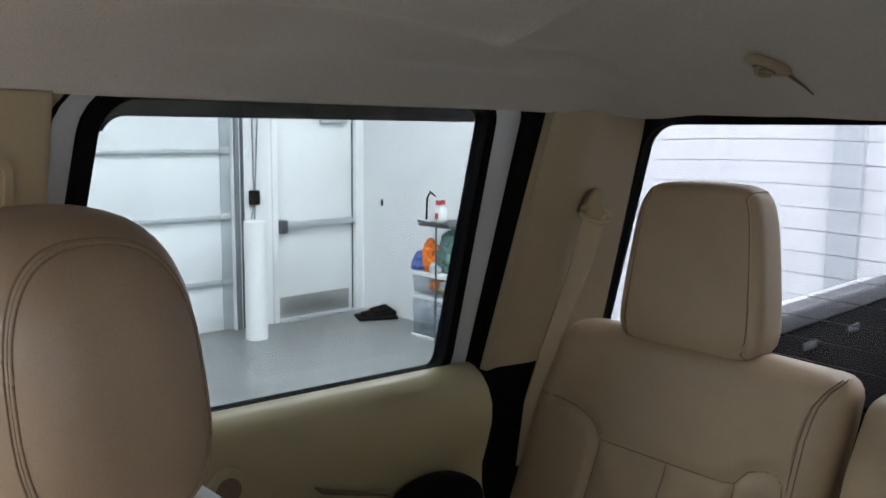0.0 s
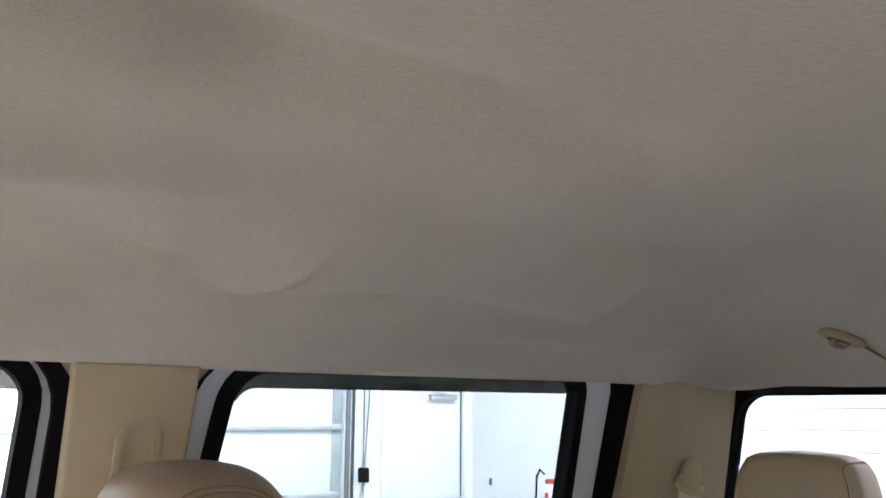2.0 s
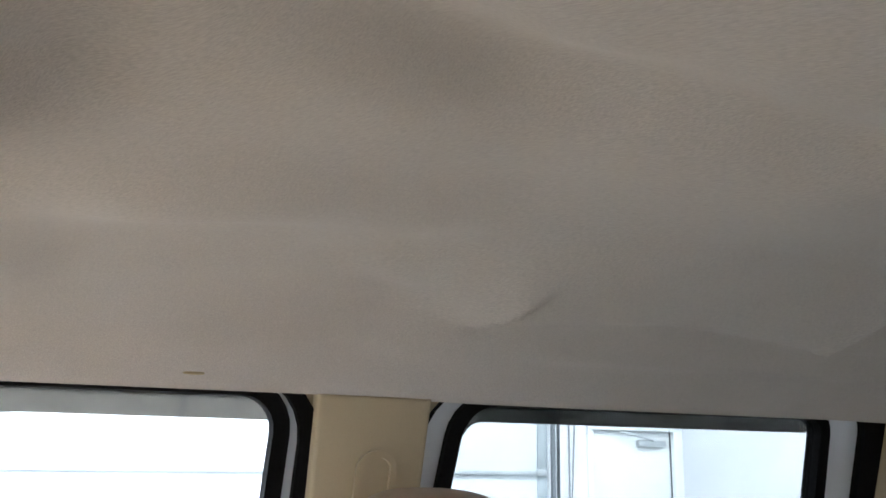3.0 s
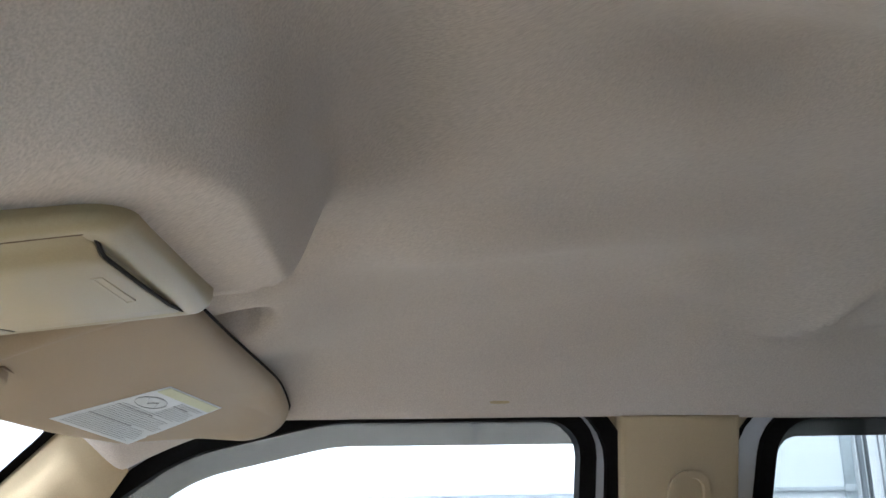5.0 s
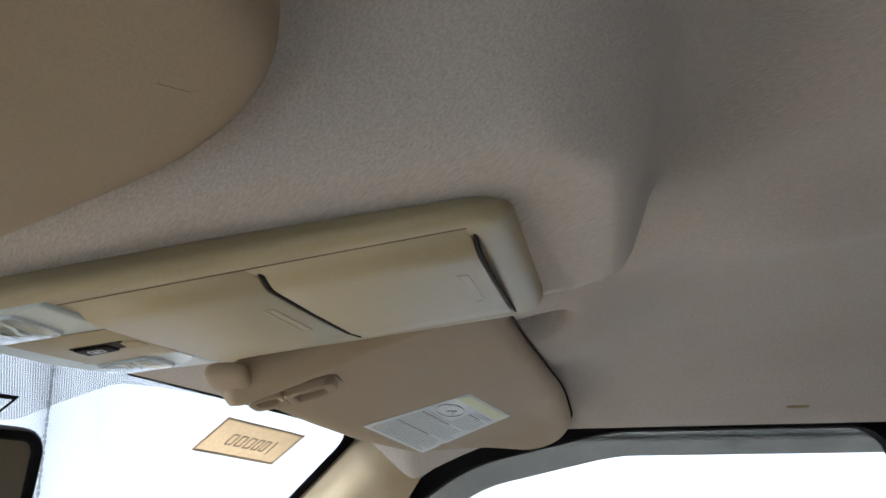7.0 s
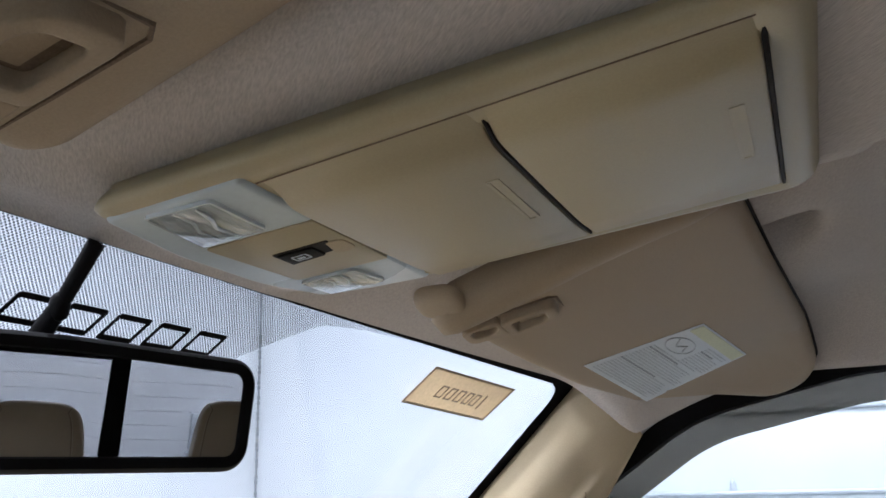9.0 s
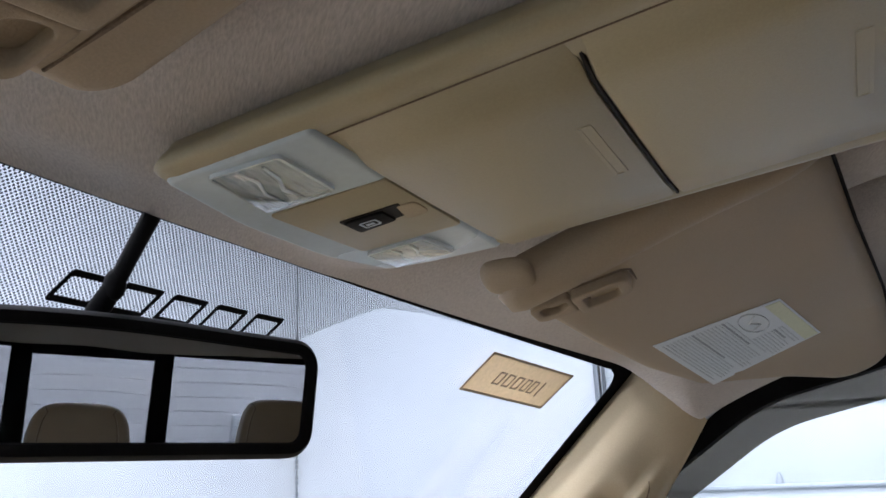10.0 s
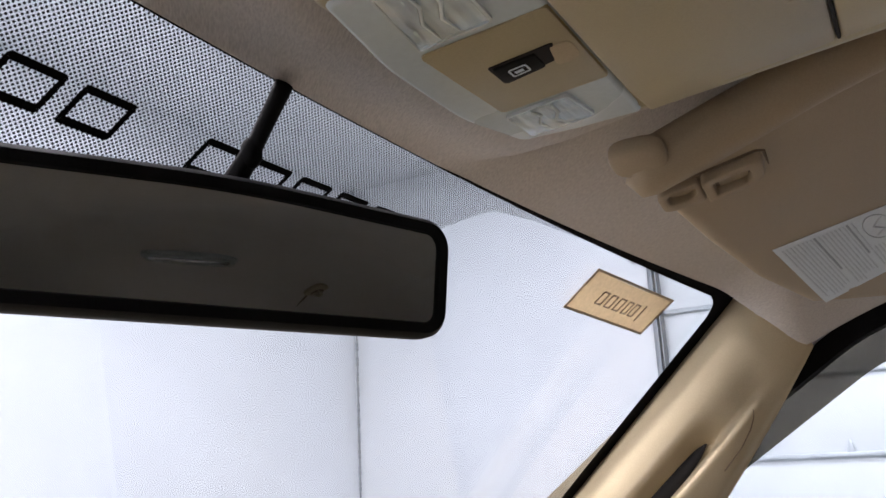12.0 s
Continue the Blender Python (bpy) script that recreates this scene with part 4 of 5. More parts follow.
def strap_strip(side0, side1, thick):
    bm, rows = bmesh.new(), []
    for i, c in enumerate(strap_way):
        w = Vector((0.80, -0.58 + 0.40 * min(1, i / 3), 0.20)).normalized() * 0.0260
        nrm = Vector((-0.25, -0.97, 0)).normalized() * thick
        rows.append([bm.verts.new(c + w * a + nrm * b) for a, b in ((side0, 1), (side1, 1), (side1, -1), (side0, -1))])
    for a, b in zip(rows, rows[1:]):
        for k in range(4):
            bm.faces.new((a[k], a[(k + 1) % 4], b[(k + 1) % 4], b[k]))
    bm.faces.new(rows[0])
    bm.faces.new(rows[-1])
    return bm


strap = strap_strip(-1, 1, 0.0012)
WEBBING = material("belt_webbing", (0.54, 0.445, 0.31), 0.8, grain=0.12, grain_scale=700, bump=0.4)
part("strap", strap, WEBBING, belt)
for e0, e1 in ((-1.0, -0.90), (0.90, 1.0)):
    part("selvedge", strap_strip(e0, e1, 0.0017), WEBBING, belt)

# headliner fittings --------------------------------------------------------------
def ceiling_at(x, y):
    best = None
    for i in range(121):
        v = i / 120
        px, py, pz = headliner_point(0.5, v)
        if best is None or abs(py - y) < best[0]:
            best = (abs(py - y), v)
    v = best[1]
    x0, x1 = headliner_point(0, v)[0], headliner_point(1, v)[0]
    return headliner_point(max(0, min(1, (x - x0) / (x1 - x0))), v)[2]


hx, hy = 1.318, 0.308
hz = ceiling_at(hx, hy)
hook = thing("coat_hook", (hx, hy, hz), "tan folding coat hook set in the headliner", "coat hook")
part("housing", turn(pillow((0.040, 0.023, 0.009), 3.0, 8), pose(hx, hy, hz - 0.003, 0, 20, -35)), VISOR_VINYL, hook, angle=80)
# Raised pad whose dark colour stands in for a recess in shade.
part("recess", turn(pillow((0.020, 0.013, 0.004), 3, 6), pose(hx - 0.004, hy + 0.002, hz - 0.0095, 0, 20, -35)), LEATHER_SEAM, hook, "dark pad painted as a shaded recess")
hook_arc = [Vector((hx - 0.002 + 0.017 * math.cos(a), hy + 0.014 * math.sin(a), hz - 0.012 - 0.004 * math.sin(a) - 0.33 * (0.017 * math.cos(a)))) for a in [k * math.pi / 10 for k in range(11)]]
part("hook", tube(hook_arc, 0.0042, 8), VISOR_VINYL, hook)
part("hook_pad", turn(pillow((0.010, 0.009, 0.004), 3, 6), pose(hx - 0.002, hy - 0.002, hz - 0.012, 0, 20, -35)), VISOR_VINYL, hook, angle=80)
tail = [Vector((hx + 0.02 + 0.075 * t, hy - 0.012 - 0.026 * t, ceiling_at(hx + 0.02 + 0.075 * t, hy - 0.012 - 0.026 * t) - 0.0015)) for t in (0, 0.25, 0.5, 0.75, 1)]
part("spring_edge", tube(tail, [0.004, 0.0035, 0.003, 0.002, 0.001], 6), LEATHER_SEAM, hook, "dark edge of the housing")

dome_x, dome_z = 1.235, ceiling_at(1.235, 0.0)
dome = thing("dome_lamp", (dome_x, 0.0, dome_z), "clear ribbed dome lamp in the headliner", "dome lamp")
part("bezel", turn(pillow((0.034, 0.120, 0.008), 6, 10), pose(dome_x, -0.035, dome_z - 0.003, 0, 9, 0)), GREY_PLASTIC, dome, "grey plastic bezel", angle=80)
part("lens", turn(pillow((0.026, 0.112, 0.009), 5, 10), pose(dome_x, -0.035, dome_z - 0.009, 0, 9, 0)), LENS, dome, "clear lens", angle=80)
for k in range(3):
    part("reflector_rib", turn(box(-0.003, 0.003, -0.10, 0.10, -0.003, 0.003, 0.001), pose(dome_x - 0.016 + 0.016 * k, -0.035, dome_z - 0.012, 0, 9, 0)), CHROME, dome)
for k, fx in enumerate((0.018,)):
    clip = thing("lining_clip", (fx, 0.652, ceiling_at(fx, 0.652)), "small dark clip in the headliner edge", "clip")
    cz = ceiling_at(fx, 0.652)
    part("clip_slot", turn(pillow((0.013, 0.0022, 0.0015), 3, 5), pose(fx, 0.651, cz - 0.0005, 60, 0, 0)), TAN_PLASTIC, clip)


# sun visors ----------------------------------------------------------------------
def visor_z(x, y):
    return 1.950 - 0.115 * (y - 0.39) + 0.34 * (x + 0.334) - 2.0 * max(0.0, y - 0.555) ** 2


def rimmed(inner, outer, place, d0, d1):
    """A raised frame with softened edges."""
    bm = ring(inner, outer, place, d0, d1)
    bmesh.ops.recalc_face_normals(bm, faces=bm.faces)
    edges = [e for e in bm.edges if len(e.link_faces) == 2 and e.calc_face_angle(0.0) > 0.9]
    bmesh.ops.bevel(bm, geom=edges, offset=0.0011, segments=2, profile=0.5, affect="EDGES")
    return bm


def sun_visor(sign, label):
    """A visor folded up against the headliner; the outline is (x, y)."""
    back_x = -0.009 if sign < 0 else 0.0
    out = rloop(((-0.287 + back_x, 0.164 if sign > 0 else 0.155, 0.055 if sign > 0 else 0.080), (-0.40, 0.162 if sign > 0 else 0.153, 0.2), (-0.474 if sign > 0 else -0.480, 0.164 if sign > 0 else 0.154, 0.016), (-0.474, 0.215, 0.030), (-0.468, 0.30, 0.3), (-0.455, 0.42, 0.3), (-0.429, 0.552, 0.030), (-0.352, 0.628, 0.10),
                 (-0.300, 0.672, 0.05), (-0.247 + back_x, 0.668, 0.030), (-0.255 + back_x, 0.53, 0.3), (-0.273 + back_x, 0.34, 0.3)), 14)
    def place(p, d):
        return Vector((p.x, sign * p.y, visor_z(p.x, p.y) + d))
    v = thing("sun_visor", place(Vector((-0.46, 0.40)), 0), label, "sun visor", "sun visors")
    bm = bmesh.new()
    n = len(out)
    rows = []
    mid = Vector((-0.36, 0.40))
    for inset, d, k in ((0.004, 0.022, 0.1), (0.004, 0.022, 0.5), (0.004, 0.022, 0.8), (0.004, 0.022, 1), (0.0, 0.018, 1), (0.0, 0.009, 1), (0.0015, 0.0050, 1), (0.004, 0.0022, 1), (0.008, 0.0006, 1),
                        (0.013, 0.0, 1), (0.013, 0.0, 0.9), (0.013, 0.0, 0.75), (0.013, 0.0, 0.6), (0.013, 0.0, 0.4), (0.013, 0.0, 0.2), (0.013, 0.0, 0.05)):
        rows.append([bm.verts.new(place(mid.lerp(p, k), d)) for p in grown(out, -inset)])
    for ra, rb in zip(rows, rows[1:]):
        for i in range(n):
            j = (i + 1) % n
            bm.faces.new((ra[i], ra[j], rb[j], rb[i]))
    bm.faces.new(rows[-1])
    bm.faces.new(rows[0][::-1])
    part("body", bm, VISOR_VINYL, v, angle=45)
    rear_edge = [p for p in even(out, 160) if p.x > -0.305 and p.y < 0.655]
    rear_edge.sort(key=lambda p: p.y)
    # Near-black tube drawn along the rear edge in place of its shadow.
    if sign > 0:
        part("edge_shade", tube([place(p + Vector((0.0012, 0)), 0.014) for p in rear_edge], [0.0005] + [0.0013] * (len(rear_edge) - 2) + [0.0005], 8), GAP, v, "dark tube painting the shade along the rear edge")
    if sign > 0:
        # padded roll along the inner edge, hanging lower than the face
        roll = bmesh.new()
        rings = []
        for k in range(25):
            w = k / 24
            x = -0.484 + 0.204 * w
            tip = math.sqrt(max(0.0, 1 - (1 - min(1.0, w / 0.09)) ** 2)) * math.sqrt(max(0.0, 1 - max(0.0, (w - 0.80) / 0.20) ** 2))
            width, deep = 0.0160 * tip + 0.0004, (0.0148 - 0.0035 * smooth(0.25, 0.9, w)) * tip + 0.0004
            y = 0.1635 + 0.011 * smooth(0.5, 1.0, w)
            rings.append([roll.verts.new(place(Vector((x, y + width * math.cos(a))), 0.005 + deep * math.sin(a) * (1.0 if math.sin(a) < 0 else 1.25))) for a in [q * math.tau / 28 for q in range(28)]])
        for ra, rb in zip(rings, rings[1:]):
            for i in range(28):
                roll.faces.new((ra[i], ra[(i + 1) % 28], rb[(i + 1) % 28], rb[i]))
        roll.faces.new(rings[0])
        roll.faces.new(rings[-1][::-1])
        part("inner_roll", roll, VISOR_VINYL, v, "soft roll along the inner edge", angle=80)
        hold = pillow((0.017, 0.010, 0.0065), 3.2, 8, lambda p: Vector((p.x, p.y, p.z - 0.5 * p.y)))
        part("holding_clip", turn(hold, Matrix.Translation(place(Vector((-0.470, 0.146)), 0.007))), VISOR_VINYL, v, "beige holding clip", angle=80)
    # raised finger frame with an open slot and a smaller hollow in front of it
    def leaning(points, shift=0.007):
        return points if sign > 0 else [Vector((p.x, p.y + shift - 0.33 * (p.x + 0.473))) for p in points]
    slot_out = leaning(even(rloop(((-0.4105, 0.2000, 0.009), (-0.4120, 0.2310, 0.011), (-0.4470, 0.2215, 0.003), (-0.4460, 0.1905, 0.003)), 8), 64))
    slot_in = leaning(even(rloop(((-0.4185, 0.2045, 0.004), (-0.4195, 0.2225, 0.005), (-0.4410, 0.2165, 0.002), (-0.4405, 0.1985, 0.002)), 8), 64))
    hollow_out = leaning(even(rloop(((-0.4475, 0.1900, 0.003), (-0.4480, 0.2200, 0.003), (-0.4730, 0.2080, 0.009), (-0.4720, 0.1835, 0.004)), 8), 64))
    hollow_in = leaning(even(rloop(((-0.4505, 0.1935, 0.005), (-0.4510, 0.2110, 0.006), (-0.4675, 0.2010, 0.005), (-0.4670, 0.1885, 0.003)), 8), 64))
    frame_part = part("handle_frame", rimmed(slot_in, slot_out, place, -0.0068, 0.003), VISOR_VINYL, v, "moulded frame of the finger slot", angle=60)
    part("hollow_frame", rimmed(hollow_in, hollow_out, place, -0.0050, 0.003), VISOR_VINYL, v, "moulded frame of the small hollow", angle=60)
    # Dark layer under the shifted floor draws the shadow at the slot's edge.
    part("slot_shade", slab(grown(slot_in, 0.001), place, -0.0008, 0.002), LEATHER_SEAM, frame_part, "dark layer showing as shade along one side of the slot")
    part("slot_floor", slab(grown([Vector((p.x, p.y + 0.0022)) for p in slot_in], -0.0022), place, -0.0014, 0.001), VISOR_VINYL, frame_part)
    if sign > 0:
        part("clip_hole", cyl(place(Vector((-0.4655, 0.1915)), -0.0012), place(Vector((-0.4655, 0.1915)), 0.002), 0.0038, seg=16), GAP, v, "dark hole of the holding clip")
    seam = [Vector(q) for q in ((-0.4695, 0.1828), (-0.447, 0.1888), (-0.4135, 0.1978), (-0.4090, 0.2030), (-0.4095, 0.2240))]
    part("frame_seam", tube([place(p, 0.0003) for p in leaning(seam, 0.001)], [0.0006, 0.0012, 0.0014, 0.0012, 0.0005], 6), LEATHER_SEAM, v, "dark seam along the finger frame")
    return v, place


pv, pv_place = sun_visor(1, "beige vinyl sun visor with a white warning label, folded up")
dv, dv_place = sun_visor(-1, "beige vinyl sun visor with a yellow warning sticker, folded up")

lab = [Vector(p) for p in ((-0.334, 0.390), (-0.312, 0.537), (-0.417, 0.557), (-0.433, 0.364))]


def lab_uv(u, v):
    """Across the label: u from its inner to its outer edge, v from the rear edge forwards."""
    a, b = lab[0].lerp(lab[1], u), lab[3].lerp(lab[2], u)
    return a.lerp(b, v)


def lab_patch(u0, u1, v0, v1, d):
    return slab([lab_uv(u0, v0), lab_uv(u1, v0), lab_uv(u1, v1), lab_uv(u0, v1)], pv_place, d, d - 0.0003)


card = part("warning_label", lab_patch(0, 1, 0, 1, -0.0004), PAPER_WHITE, pv, "white printed warning label")
part("header_strip", lab_patch(0.03, 0.97, 0.015, 0.13, -0.0010), PAPER_YELLOW, card, "pale yellow header strip")
rnd = random.Random(4)
for k in range(27):
    v = 0.165 + 0.030 * k
    bold = k in (2, 10, 18)
    u0 = 0.50 if v < 0.42 else 0.05
    u1 = u0 + (0.97 - u0) * (rnd.uniform(0.45, 0.65) if bold else rnd.uniform(0.84, 0.98))
    part("print_line", lab_patch(u0, u1, v, v + (0.016 if bold else 0.011), -0.0010), PRINT_DARK if bold else PRINT_GREY, card)
oval = [pv_place(lab_uv(0.24 + 0.19 * math.cos(a), 0.30 + 0.10 * math.sin(a)), -0.0012) for a in [k * math.tau / 28 for k in range(28)]]
part("print_oval", tube(oval, 0.0005, 5, closed=True), PRINT_GREY, card)
mark = [pv_place(lab_uv(*q), -0.0012) for q in ((0.12, 0.25), (0.22, 0.33), (0.30, 0.27), (0.36, 0.34))]
part("print_mark", tube(mark, 0.0007, 5), PRINT_GREY, card)

sticker = [Vector(p) for p in ((-0.366, 0.239), (-0.366, 0.39), (-0.44, 0.39), (-0.44, 0.239))]
dcard = part("warning_label", slab(sticker, dv_place, -0.0004, -0.0007), PAPER_WHITE, dv, "white sticker with a yellow strip")
part("header_strip", slab([Vector(p) for p in ((-0.3655, 0.2385), (-0.3655, 0.3905), (-0.377, 0.3905), (-0.377, 0.2385))], dv_place, -0.0010, -0.0013), STRIP_YELLOW, dcard, "yellow strip")
for q in (((-0.3255, 0.2185), (-0.3275, 0.2165)), ((-0.3275, 0.2165), (-0.3235, 0.2045)), ((-0.3235, 0.2045), (-0.321, 0.203))):
    part("moulded_mark", tube([dv_place(Vector(p), 0.0001) for p in q], 0.0003, 5), VISOR_VINYL, dv)


# overhead console ----------------------------------------------------------------
console = thing("overhead_console", (-0.38, 0, console_z(-0.38)), "tan plastic overhead console with two bins and map lamps", "overhead console")


def on_console(p, d):
    """(x, y) on the sloping underside; d downwards."""
    return Vector((p.x, p.y, console_z(p.x) - d))


outer = rloop(((-0.240, -0.100, 0.020), (-0.240, 0.110, 0.016), (-0.440, 0.096, 0.03), (-0.496, 0.064, 0.03), (-0.512, 0.01, 0.10), (-0.512, -0.044, 0.10), (-0.519, -0.109, 0.014)), 8)
bm = bmesh.new()
crows = []
for inset, d, under in ((-0.002, -0.012, 0.018), (0.0, -0.003, 0.0105), (0.0, 0.002, 0.006), (0.002, 0.006, 0.0015), (0.006, 0.009, 0), (0.012, 0.010, 0), (0.017, 0.009, 0)):
    crows.append([bm.verts.new(on_console(Vector((p.x, p.y + under * smooth(0.06, 0.085, -p.y))), d)) for p in grown(outer, -inset)])
for a, b in zip(crows, crows[1:]):
    for i in range(len(outer)):
        j = (i + 1) % len(outer)
        bm.faces.new((a[i], a[j], b[j], b[i]))
bm.faces.new(crows[-1])
bm.faces.new(crows[0][::-1])
part("body", bm, TAN_PLASTIC, console, angle=80)


def bin_door(x0, x1):
    """Door with a stepped ridge near its driver's side."""
    prof = ((-0.089, 0.006), (-0.087, 0.0088), (-0.074, 0.0094), (-0.069, 0.0106), (-0.064, 0.0128), (-0.059, 0.0140), (-0.050, 0.0142), (0.0, 0.0138), (0.060, 0.0125), (0.088, 0.0098), (0.093, 0.006))
    bm = bmesh.new()
    rows = []
    for x, dd in ((x0, -0.005), (x0 + 0.0005, -0.0008), (x0 + 0.0018, 0), (x1 - 0.0018, 0), (x1 - 0.0005, -0.0008), (x1, -0.005)):
        rows.append([bm.verts.new(on_console(Vector((x, y)), d + dd)) for y, d in prof])
    for a, b in zip(rows, rows[1:]):
        for k in range(len(prof) - 1):
            bm.faces.new((a[k], a[k + 1], b[k + 1], b[k]))
    return bm


for x0, x1 in ((-0.3540, -0.2582), (-0.4460, -0.3562)):
    d = part("bin_door", bin_door(x0, x1), TAN_PLASTIC, console, "tan hinged bin door with finger slot")
    sx = x1 - 0.012
    sl = rloop(((sx + 0.003, -0.030, 0.001), (sx + 0.003, 0.028, 0.001), (sx - 0.003, 0.028, 0.001), (sx - 0.003, -0.030, 0.001)), 3)
    part("finger_slot", ring(grown(sl, -0.0016), sl, on_console, 0.0125, 0.0143), TAN_PLASTIC, d)
    part("slot_floor", slab(grown(sl, -0.001), on_console, 0.0130, 0.01405), TAN_PLASTIC, d)
for gx in (-0.3551, -0.2572):
    gp = [(-0.088, 0.0090), (-0.074, 0.0094), (-0.069, 0.0106), (-0.064, 0.0128), (-0.059, 0.0140), (-0.050, 0.0142), (0.0, 0.0138), (0.06, 0.0125), (0.091, 0.0098)]
    part("gap_line", tube([on_console(Vector((gx, y)), d - 0.0014) for y, d in gp], 0.0011, 6), GAP, console, "dark gap between the bin doors")

part("gap_line", tube([on_console(Vector((x, -0.0835)), 0.0088) for x in (-0.447, -0.40, -0.35, -0.30, -0.259)], 0.0006, 6), LEATHER_SEAM, console, "dark gap along the bin doors")

front_panel = rloop(((-0.4475, -0.094, 0.003), (-0.4475, 0.084, 0.003), (-0.480, 0.076, 0.03), (-0.508, 0.066, 0.009), (-0.519, 0.020, 0.10), (-0.519, -0.044, 0.10), (-0.511, -0.098, 0.005)), 7)
part("lamp_panel", slab(front_panel, on_console, 0.0112, 0.003, bevel=0.003, seg=4), LAMP_PANEL, console, "pale blue translucent lamp panel")
plate = rloop(((-0.4482, -0.040, 0.0015), (-0.4482, 0.032, 0.0015), (-0.500, 0.027, 0.003), (-0.503, -0.045, 0.003)), 4)
part("switch_plate", slab(plate, on_console, 0.0120, 0.0100, bevel=0.0005), TAN_PLASTIC, console, "tan plate round the switch")
rnd = random.Random(12)
for quad in (((-0.465, -0.088), (-0.467, -0.047), (-0.500, -0.049), (-0.495, -0.092)), ((-0.469, 0.033), (-0.466, 0.064), (-0.500, 0.061), (-0.501, 0.031))):
    lens = rloop([(x, y, 0.0025) for x, y in quad], 4)
    lamp = part("map_lamp", ring(grown(lens, -0.0012), lens, on_console, 0.0108, 0.0129), LENS_EDGE, console, "clear rim of a map lamp")
    c = [Vector(q) for q in quad]
    heights = [[rnd.uniform(0.0, 1.0) for _ in range(5)] for _ in range(5)]

    def facet(u, v, c=c, heights=heights):
        p = c[0].lerp(c[1], 0.03 + 0.94 * v).lerp(c[3].lerp(c[2], 0.03 + 0.94 * v), 0.03 + 0.94 * u)
        a, b = min(3, int(u * 4)), min(3, int(v * 4))
        fu, fv = u * 4 - a, v * 4 - b
        h = (heights[a][b] * (1 - fu) + heights[a + 1][b] * fu) * (1 - fv) + (heights[a][b + 1] * (1 - fu) + heights[a + 1][b + 1] * fu) * fv
        return on_console(p, 0.0113 + 0.0016 * h + 0.0004 * math.sin(u * 40))
    part("reflector", sheet(28, 28, facet), REFLECTOR, lamp, "bright uneven reflector", angle=60)
    for line, wide in ((((0.30, 0.10), (0.34, 0.40), (0.46, 0.62), (0.40, 0.92)), 0.0011), (((0.62, 0.08), (0.58, 0.35), (0.70, 0.60), (0.66, 0.94)), 0.0009)):
        bulb = [on_console(c[0].lerp(c[3], u).lerp(c[1].lerp(c[2], u), v), 0.0126) for u, v in line]
        part("lens_rib", tube(bulb, [wide * 0.5, wide, wide, wide * 0.4], 6), LENS_EDGE, lamp)
    part("lens", slab(grown(lens, -0.0008), on_console, 0.0133, 0.0129, bevel=0.0003), LENS, lamp, "clear ribbed lens")
sw = rloop(((-0.4565, -0.0150, 0.001), (-0.4600, -0.0010, 0.001), (-0.4860, 0.0010, 0.001), (-0.4860, -0.0165, 0.001)), 4)
switch = part("window_switch", slab(sw, on_console, 0.0124, 0.0115), GAP, console, "black rocker switch for the rear window")
sw2 = rloop(((-0.4655, -0.0135, 0.001), (-0.4655, -0.0005, 0.001), (-0.4845, 0.0002, 0.001), (-0.4845, -0.0150, 0.001)), 4)
part("rocker", slab(sw2, on_console, 0.0136, 0.0120, bevel=0.0006), BLACK_PLASTIC, switch)
sw3 = rloop(((-0.4500, -0.0120, 0.004), (-0.4505, 0.0060, 0.005), (-0.4620, 0.0035, 0.002), (-0.4590, -0.0125, 0.001)), 4)
part("scoop", slab(sw3, on_console, 0.0126, 0.0116, bevel=0.0004), PILLAR_TRIM, switch, "tan scooped end of the switch opening")
icon = rloop(((-0.4710, -0.0100, 0.001), (-0.4710, -0.0035, 0.001), (-0.4795, -0.0035, 0.001), (-0.4795, -0.0105, 0.001)), 3)
part("icon", ring(grown(icon, -0.0008), icon, on_console, 0.0135, 0.0138), ICON_WHITE, switch)
part("icon", slab([Vector(p) for p in ((-0.4735, -0.0075), (-0.4735, -0.0055), (-0.4775, -0.0055), (-0.4775, -0.0075))], on_console, 0.0135, 0.0138), ICON_WHITE, switch)


# rear-view mirror ------------------------------------------------------------------
MIRROR_AT = pose(-0.606, -0.042, 1.869, 0, MIRROR_TILT, MIRROR_YAW)
mirror = thing("rear_view_mirror", MIRROR_AT.translation, "black framed rear-view mirror on a stem from the windshield", "mirror")


def on_mirror(p, d):
    """(y, z) on the mirror; d towards the back of the cab."""
    return MIRROR_AT @ Vector((d, p.x, p.y))


MW, MH = 0.128, 0.034
face = rloop(((MW, MH - 0.004, 0.016), (MW - 0.004, -MH, 0.016), (-MW + 0.004, -MH, 0.016), (-MW, MH - 0.004, 0.016), (0, MH + 0.002, 0.8)), 8)
bm = bmesh.new()
mrows = []
for grow, d in ((-0.030, -0.040), (-0.012, -0.034), (-0.003, -0.022), (0.0, -0.008), (-0.0005, -0.001), (-0.003, 0.002), (-0.0080, 0.0015), (-0.0090, -0.001)):
    mrows.append([bm.verts.new(on_mirror(p, d)) for p in grown(face, grow)])
for a, b in zip(mrows, mrows[1:]):
    for i in range(len(face)):
        j = (i + 1) % len(face)
        bm.faces.new((a[i], a[j], b[j], b[i]))
bm.faces.new(mrows[0])
part("housing", bm, BLACK_PLASTIC, mirror, "black plastic housing", angle=50)
part("mirror_glass", slab(grown(face, -0.0085), on_mirror, -0.003, -0.0005), MIRROR, mirror, "silvered mirror glass")
knuckle = Vector((-0.606, -0.030, 1.919))
stem_top = on_shield(-0.024, 1.957, 0.006)
